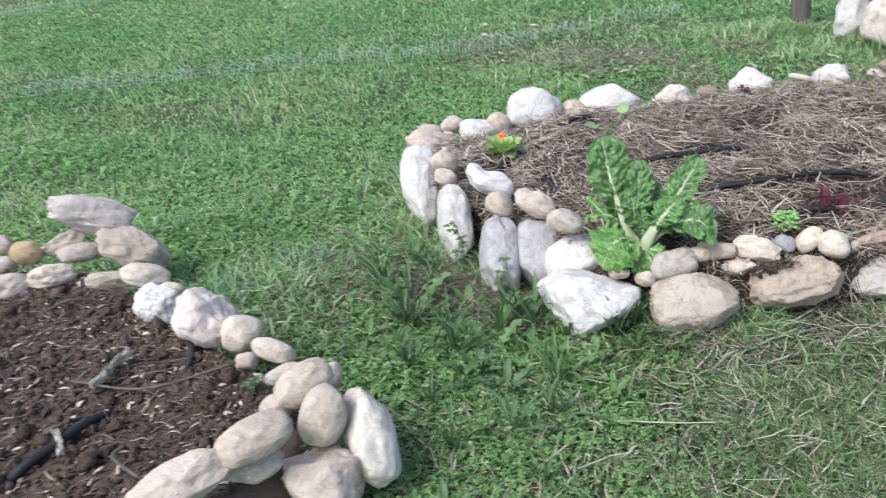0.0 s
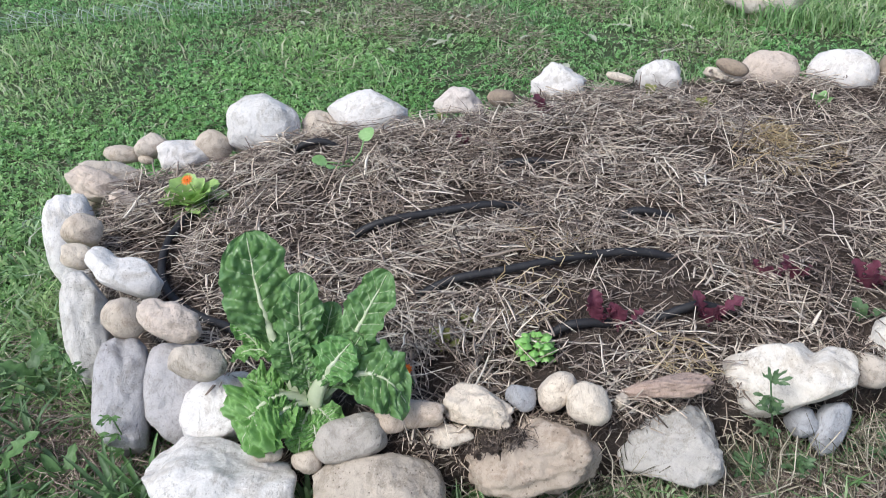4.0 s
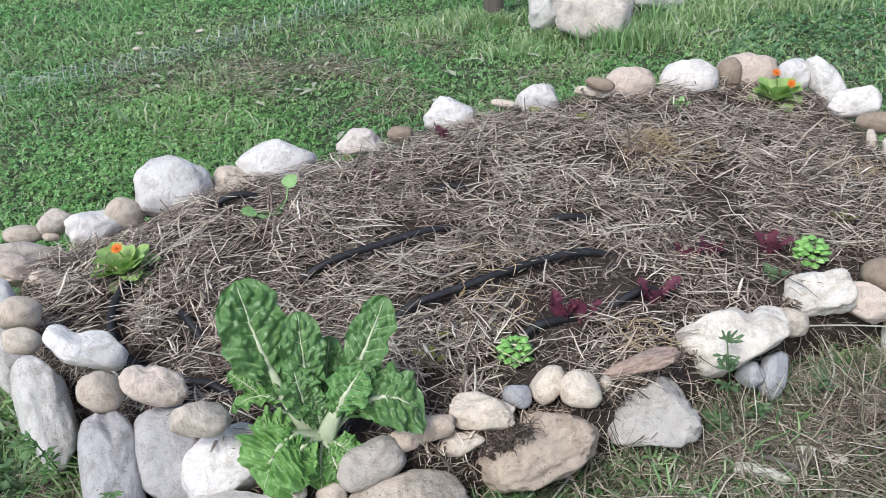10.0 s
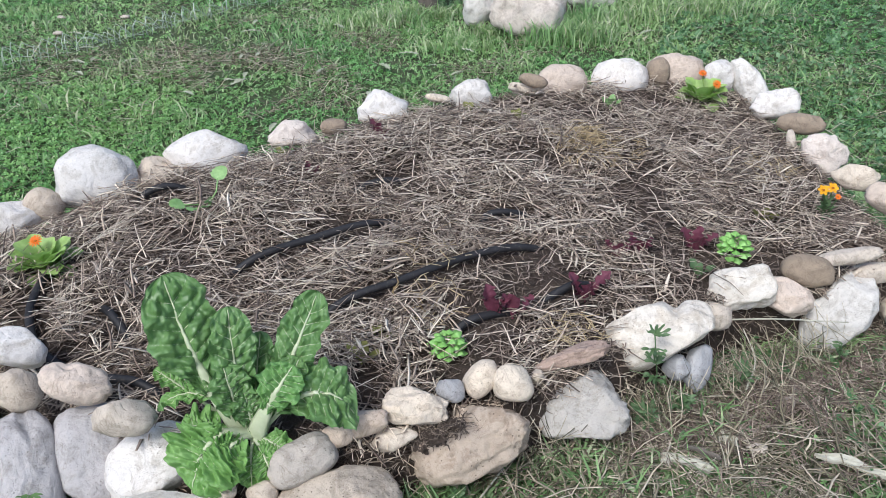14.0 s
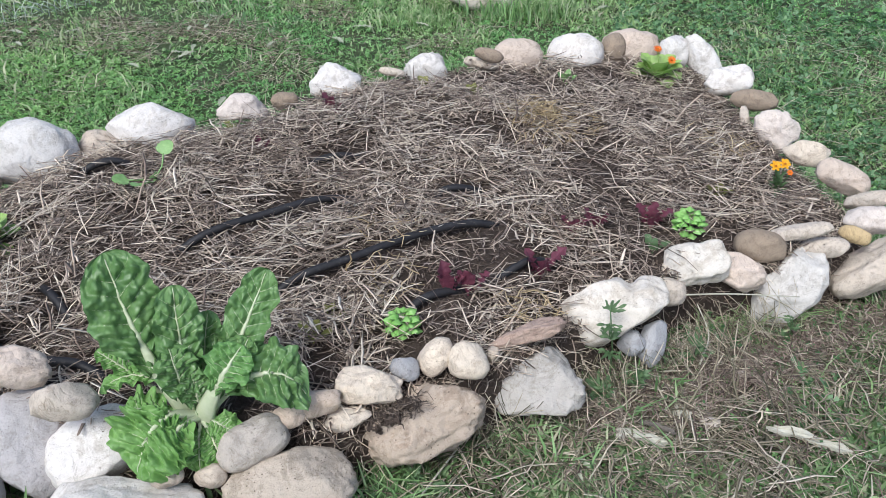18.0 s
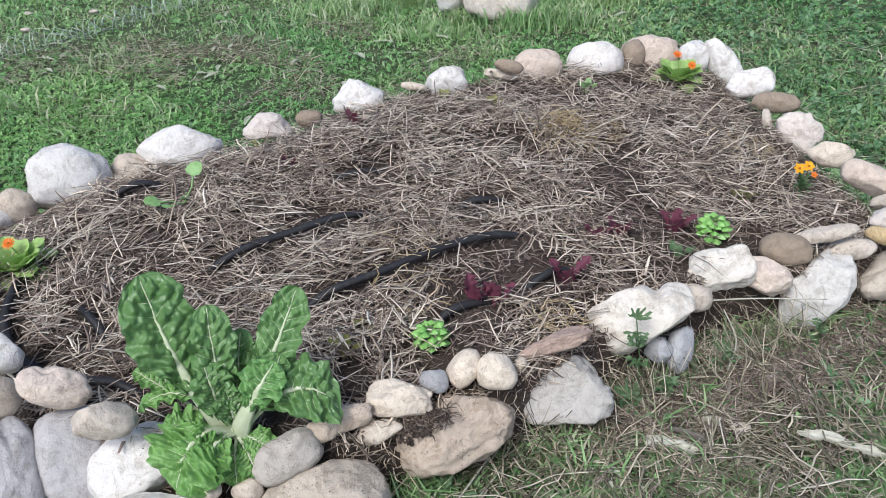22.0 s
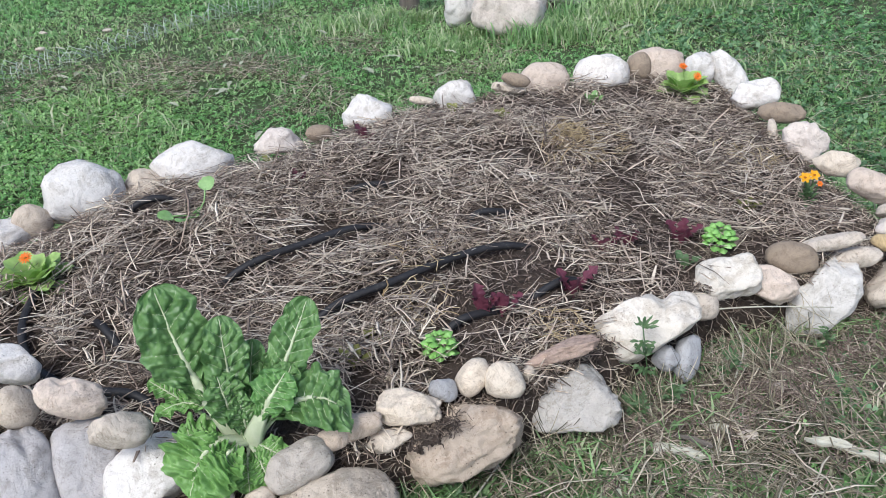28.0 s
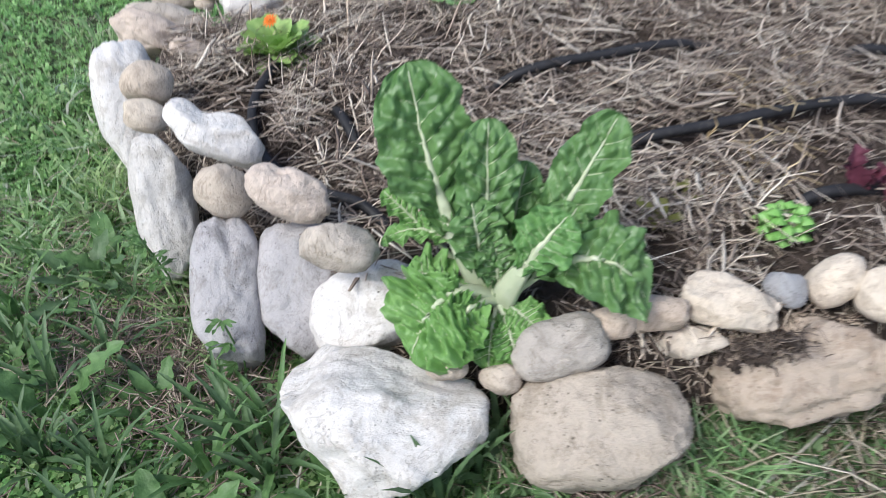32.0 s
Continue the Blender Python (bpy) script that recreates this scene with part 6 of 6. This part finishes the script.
sx, sy, sr = wedge(9000, rng, 2.2, 8.0, 14, 46)
strewn = np.array([noise.noise(Vector((a * 1.6, b * 1.6, 2.5))) for a, b in zip(sx, sy)])
ok = strewn + rng.uniform(-0.25, 0.25, len(sx)) > 0.12
sx, sy = sx[ok], sy[ok]
n = len(sx)
sticks("strewn_hay", sx, sy, ground_many(sx, sy) + rng.uniform(0.015, 0.055, n), rng.uniform(0, 6.28, n), rng.normal(0, 0.2, n), rng.gamma(2.5, 0.03, n) + 0.03,
       rng.uniform(0.002, 0.0045, n), HAY, rng, "dry grass stems strewn over the lawn", "hay", 0.07)

px = np.concatenate([rng.normal(-0.72, 0.13, 900), rng.normal(-1.15, 0.35, 1100), rng.normal(-0.5, 0.12, 500), rng.normal(0.14, 0.06, 350)])
py = np.concatenate([rng.normal(0.10, 0.08, 900), rng.normal(0.05, 0.28, 1100), rng.normal(0.0, 0.07, 500), rng.normal(0.10, 0.06, 350)])
ok = ~inside_many(px, py, RING)
px, py = px[ok], py[ok]
n = len(px)
sticks("dry_patch", px, py, ground_many(px, py) + rng.uniform(0.015, 0.06, n), rng.uniform(0, 6.28, n), rng.normal(0, 0.25, n), rng.gamma(2.4, 0.025, n) + 0.02,
       rng.uniform(0.002, 0.0042, n), STRAW_OLD, rng, "brown dry stems at the foot of the stones", "dry grass", 0.06)

lx, ly = rng.normal(1.05, 0.7, 1500), rng.normal(0.2, 0.42, 1500)
ok = ~inside_many(lx, ly, RING) & (lx > -0.2 + 0.3 * ly)
lx, ly = lx[ok], ly[ok]
n = len(lx)
sticks("long_hay", lx, ly, ground_many(lx, ly) + rng.uniform(0.02, 0.055, n), rng.uniform(0, 6.28, n), rng.normal(0, 0.15, n), rng.uniform(0.09, 0.22, n),
       rng.uniform(0.0025, 0.006, n), HAY, rng, "long dry grass stems lying on the lawn", "hay", 0.045)

# dry stems drooping over and between the front stones
u = rng.uniform(0, 1, 300)
dx, dy = 0.56 + 0.95 * u + rng.normal(0, 0.035, 300), 0.33 + 0.50 * u + rng.normal(0, 0.035, 300)
sticks("drooping_stems", dx, dy, rng.uniform(0.02, 0.13, 300), rng.normal(-1.1, 0.8, 300), rng.normal(-0.5, 0.4, 300), rng.uniform(0.06, 0.19, 300),
       rng.uniform(0.0016, 0.0036, 300), HAY, rng, "dry grass stems drooping between the front stones", "dry grass", 0.05)

# ---- loose wood, stalks and pebbles ----
def splinter(name, a, b, width, thick, material, label, category, seed=1):
    """A split piece of wood, bowed, ragged at both ends and along its edges."""
    a, b = Vector(a), Vector(b)
    d = b - a
    s = Vector((-d.y, d.x, 0)).normalized()
    rr = random.Random(seed)
    verts, faces = [], []
    n, m = 18, 6
    ends = [(rr.uniform(0.0, 0.16), rr.uniform(0.84, 1.0)) for j in range(m)]
    for i in range(n + 1):
        u = i / n
        bow = 0.06 * d.length * math.sin(math.pi * u) * rr.choice((1, 1, 0.8))
        for j in range(m):
            q = j / (m - 1) - 0.5
            uu = ends[j][0] + (ends[j][1] - ends[j][0]) * u
            w = width * (0.62 + 0.5 * noise.noise(Vector((u * 4, seed, 1.5 * q))))
            p = a + d * uu + s * (q * w + bow * 0.5)
            verts.append(p + Vector((0, 0, thick * (0.6 + 0.9 * noise.noise(Vector((u * 6, q * 5, seed + 3.0)))))))
    top = len(verts)
    verts += [p - Vector((0, 0, thick)) for p in verts]
    for i in range(n):
        for j in range(m - 1):
            k = i * m + j
            faces.append((k, k + 1, k + m + 1, k + m))
            faces.append((top + k, top + k + m, top + k + m + 1, top + k + 1))
        for j, flip in ((0, 1), (m - 1, 0)):
            k = i * m + j
            faces.append((k, k + m, top + k + m, top + k) if flip else (k + m, k, top + k, top + k + m))
    for j in range(m - 1):
        faces.append((j + 1, j, top + j, top + j + 1))
        k = n * m + j
        faces.append((k, k + 1, top + k + 1, top + k))
    ob = new(name, mesh_of(name, local(verts, a), faces, material, False))
    ob.location = a
    return tagged(ob, label, category)


splinter("wood_chip", (0.925, 0.388, 0.040), (1.05, 0.338, 0.044), 0.040, 0.008, PALE_WOOD, "pale split wood chip lying in dry grass", "wood chip", 3)
splinter("wood_splinter", (1.315, 0.412, 0.034), (1.50, 0.310, 0.040), 0.040, 0.010, PALE_WOOD, "long pale wood splinter lying in dry grass", "wood splinter", 4)
splinter("bark_chip", (0.985, 0.418, 0.050), (1.075, 0.372, 0.050), 0.018, 0.006, WOOD, "brown bark chip beside the pale wood chip", "bark chip", 5)
splinter("wood_chip", (1.09, 0.47, 0.034), (1.135, 0.445, 0.034), 0.035, 0.012, PALE_WOOD, "short pale wood chip lying in dry grass", "wood chip", 6)


def stalk(points, r, material, label):
    line = smooth_line(points, 6)
    v, f = tube(line, r, 6, [1 - 0.5 * i / (len(line) - 1) for i in range(len(line))])
    ob = new("dry_stalk", mesh_of("dry_stalk", local(v, line[0]), f, material))
    ob.location = line[0]
    return tagged(ob, label, "stalk", "dry stalks on the lawn")


stalk([(0.285, -0.05, 0.035), (0.39, 0.10, 0.04), (0.53, 0.32, 0.055)], 0.005, PALE_WOOD, "long pale dry stalk lying on the lawn")
stalk([(0.31, -0.04, 0.035), (0.43, 0.10, 0.05), (0.56, 0.29, 0.045)], 0.0035, PALE_WOOD, "thin pale dry stalk lying on the lawn")
stalk([(-0.265, -0.16, 0.02), (-0.285, -0.10, 0.05), (-0.295, -0.05, 0.07)], 0.004, PALE_WOOD, "short pale stalk standing in weeds")
stalk([(1.08, 0.80, 0.16), (1.30, 0.80, 0.17), (1.52, 0.80, 0.16)], 0.003, PALE_WOOD, "thin dry stalk leaning along the stones")
stalk([(1.20, 0.62, 0.06), (1.24, 0.70, 0.10), (1.22, 0.78, 0.15)], 0.003, PALE_WOOD, "thin dry stalk leaning on a stone")
stalk([(0.05, -0.45, 0.02), (0.25, -0.40, 0.03), (0.48, -0.28, 0.02)], 0.003, PALE_WOOD, "thin pale dry stalk lying on the lawn")

for i, (x, y, s) in enumerate(((-2.60, 4.66, 0.032), (-2.13, 4.67, 0.036), (-2.44, 4.26, 0.036), (1.18, 0.43, 0.028), (1.33, 0.62, 0.020))):
    ob = new("pebble", blob(STONE["greytan"], "pebble", s, s * 0.7, s * 0.4, 2.4, 0, 0.08, 200 + i, 2))
    ob.location = (x, y, ground_z(x, y) + s * 0.3 + 0.028)
    tagged(ob, "small pale pebble lying in the lawn grass", "pebble", "pebbles in the lawn")

WITHERED = leaf_material("withered_leaf", (0.27, 0.31, 0.20), (0.40, 0.43, 0.31), (0.55, 0.56, 0.45), 0.8, 40, 0.1)
lr = random.Random(17)
for i in range(48):
    x, y = (lr.gauss(-0.9, 1.1), lr.gauss(3.7, 0.6)) if i < 38 else (lr.uniform(0.3, 1.9), lr.uniform(-0.3, 0.45))
    if inside(x, y, RING):
        continue
    th, ln = lr.uniform(0, 6.28), lr.uniform(0.06, 0.15) if i < 38 else lr.uniform(0.03, 0.055)
    z = ground_z(x, y) + 0.040
    v, f = leaf_mesh("withered_leaf", WITHERED, (0, 0, 0), (math.cos(th) * ln, math.sin(th) * ln, lr.uniform(-0.012, 0.004)), ln * 0.13, (0, 0, 1), 0.012, 0.3, 0.004, 0.1, 0.002, i, 9, 4, 0.9)
    ob = new("withered_leaf", mesh_of("withered_leaf", v, f, WITHERED))
    ob.location = (x, y, z)
    tagged(ob, "withered pale leaf lying in the lawn", "leaf", "withered leaves in the lawn")

# ---- litter on the bare bed ----
splinter("stick", (-1.345, -1.058, 0.212), (-1.379, -0.857, 0.216), 0.030, 0.014, PALE_WOOD, "pale broken stick on the bare soil", "stick", 7)
splinter("stick", (-1.289, -1.241, 0.212), (-1.171, -1.317, 0.210), 0.022, 0.010, PALE_WOOD, "short pale stick on the bare soil", "stick", 8)
for pts in ([(-1.055, -1.213, 0.20), (-1.03, -1.27, 0.215), (-0.912, -1.293, 0.20)], [(-1.45, -1.05, 0.20), (-1.176, -1.011, 0.215), (-1.002, -0.814, 0.215)], [(-1.9, -0.8, 0.2), (-1.85, -0.72, 0.22), (-1.80, -0.66, 0.2)]):
    line = smooth_line(pts, 7)
    v, f = tube(line, 0.004, 6)
    ob = new("twig", mesh_of("twig", local(v, line[0]), f, WOOD))
    ob.location = line[0]
    tagged(ob, "thin curved dry twig on the bare soil", "twig", "twigs on the bare bed")
line = smooth_line([(-1.30, -1.50, 0.13), (-1.26, -1.385, 0.19), (-1.25, -1.28, 0.195), (-1.25, -1.174, 0.19), (-1.27, -1.05, 0.14)], 8)
v, f = tube(line, 0.0135, 10)
ob = new("drip_hose", mesh_of("drip_hose", local(v, line[0]), f, HOSE))
ob.location = line[0]
tagged(ob, "black drip hose half buried in bare soil", "hose")
line = smooth_line([(-1.36, -0.66, 0.12), (-1.27, -0.74, 0.195), (-1.20, -0.80, 0.19), (-1.16, -0.92, 0.14)], 8)
v, f = tube(line, 0.011, 10)
ob = new("drip_hose", mesh_of("drip_hose", local(v, line[0]), f, HOSE))
ob.location = line[0]
tagged(ob, "black drip hose end by the white stones", "hose")
rng = np.random.default_rng(61)
xs, ys = scatter(NEAR, 3600, rng, 0.95)
n = len(xs)
crumb = rng.gamma(1.6, 0.0045, n) + 0.003
corner = np.array([(1, 0, 0), (-1, 0, 0), (0, 1, 0), (0, -1, 0), (0, 0, 1), (0, 0, -1)], dtype=float)
cv = corner[None] * crumb[:, None, None] * rng.uniform(0.6, 1.3, (n, 6, 1)) + rng.normal(0, 0.25, (n, 6, 3)) * crumb[:, None, None]
cv += np.stack([xs, ys, soil_many(xs, ys, near_z) + crumb * 0.4], 1)[:, None, :]
cf = (np.arange(n)[:, None, None] * 6 + np.array([(0, 2, 4), (2, 1, 4), (1, 3, 4), (3, 0, 4), (2, 0, 5), (1, 2, 5), (3, 1, 5), (0, 3, 5)])[None]).reshape(-1, 3)
tagged(new("soil_crumbs", fast_mesh("soil_crumbs", cv.reshape(-1, 3), cf, SOIL_BARE)), "dark crumbs and small clods of bare soil", "soil", kind="stuff")
xs, ys = scatter(NEAR, 1300, rng, 0.93)
n = len(xs)
sticks("pale_chips", xs, ys, soil_many(xs, ys, near_z) + rng.uniform(0.0, 0.010, n), rng.uniform(0, 6.28, n), rng.normal(0, 0.2, n), rng.gamma(2.0, 0.008, n) + 0.006, rng.gamma(2.0, 0.003, n) + 0.003,
       STRAW, rng, "pale wood chips scattered on the bare soil", "wood chips")
xs, ys = scatter(NEAR, 4200, rng, 0.95)
n = len(xs)
sticks("soil_litter", xs, ys, soil_many(xs, ys, near_z) + rng.uniform(0.0, 0.012, n), rng.uniform(0, 6.28, n), rng.normal(0, 0.2, n), rng.gamma(2.0, 0.018, n) + 0.01, rng.uniform(0.002, 0.007, n),
       LITTER, rng, "dark chips and straw scraps on the bare soil", "litter")


# ---- wooden post, far bed ----
post = thing("wooden_post", 0.071, 4.85, -0.02, label="weathered round wooden post standing in the lawn", category="post")
line = [(0.004 * math.sin(i * 1.3), 0.005 * math.cos(i), 0.1 * i) for i in range(17)]
v, f = tube(line, 0.075, 18, [1 + 0.03 * math.sin(i * 2.2) for i in range(17)])
part("shaft", mesh_of("shaft", v, f, WOOD), post)
FARBED = [(0.35, 4.55), (0.8, 4.45), (1.25, 4.95), (1.75, 5.3), (2.4, 5.8), (2.2, 6.8), (1.2, 7.0), (0.4, 6.2)]
tagged(new("far_bed_soil", mound(FARBED, Vector((1.3, 5.7, 0)), lambda x, y: 0.045 + 0.02 * noise.noise(Vector((x * 3, y * 3, 2))), "far_bed_soil", SOIL_BARE, 16)), "dark soil of a far stone-edged bed", "soil", kind="structure")


# ---- wire netting left lying in the grass ----
def wire_line(points, seed):
    rr = random.Random(seed)
    line = smooth_line(points, 14)
    o = line[0]
    root = thing("wire_netting", o.x, o.y, 0.0, label="strip of green wire netting lying in the grass", category="wire netting", group="wire netting on the lawn")
    v, f = [], []

    def add(pts, r):
        vv, ff = tube([Vector(p) - Vector((o.x, o.y, 0)) for p in pts], r, 4)
        k = len(v)
        v.extend(vv)
        f.extend(tuple(i + k for i in q) for q in ff)

    for lift, shift in ((0.035, 0.0), (0.04, 0.14)):
        add([p + Vector((shift * 0.4, shift, lift + 0.008 * math.sin(i * 1.9 + shift * 40))) for i, p in enumerate(line)], 0.0012)
    part("line_wire", mesh_of("line_wire", v, f, WIRE), root)
    v, f = [], []
    total = 0.0
    for a, b in zip(line, line[1:]):
        total += (b - a).length
        while total > 0.04:
            total -= 0.04
            q = a.lerp(b, rr.random())
            lean = Vector((rr.uniform(-0.03, 0.03), rr.uniform(0.02, 0.06), 0))
            h = rr.uniform(0.09, 0.15)
            add([q + Vector((0, 0, 0.005)), q + lean * 0.4 + Vector((0, 0, h * 0.7)), q + lean + Vector((0.01, 0, h)), q + lean * 2.0 + Vector((0.03, 0.02, h * 0.7)), q + lean * 2.6 + Vector((0.05, 0.03, h * 0.3))], 0.0026)
    part("mesh_wire", mesh_of("mesh_wire", v, f, WIRE), root, "curved cut ends of the wire mesh")


wire_line([(-5.6, 1.75, 0), (-4.64, 2.35, 0), (-3.6, 3.0, 0), (-2.95, 3.35, 0), (-2.43, 3.6, 0), (-2.0, 4.0, 0), (-1.52, 4.7, 0), (-0.95, 5.3, 0)], 3)
wire_line([(-9.7, 4.8, 0), (-8.8, 5.75, 0), (-7.6, 6.6, 0)], 4)
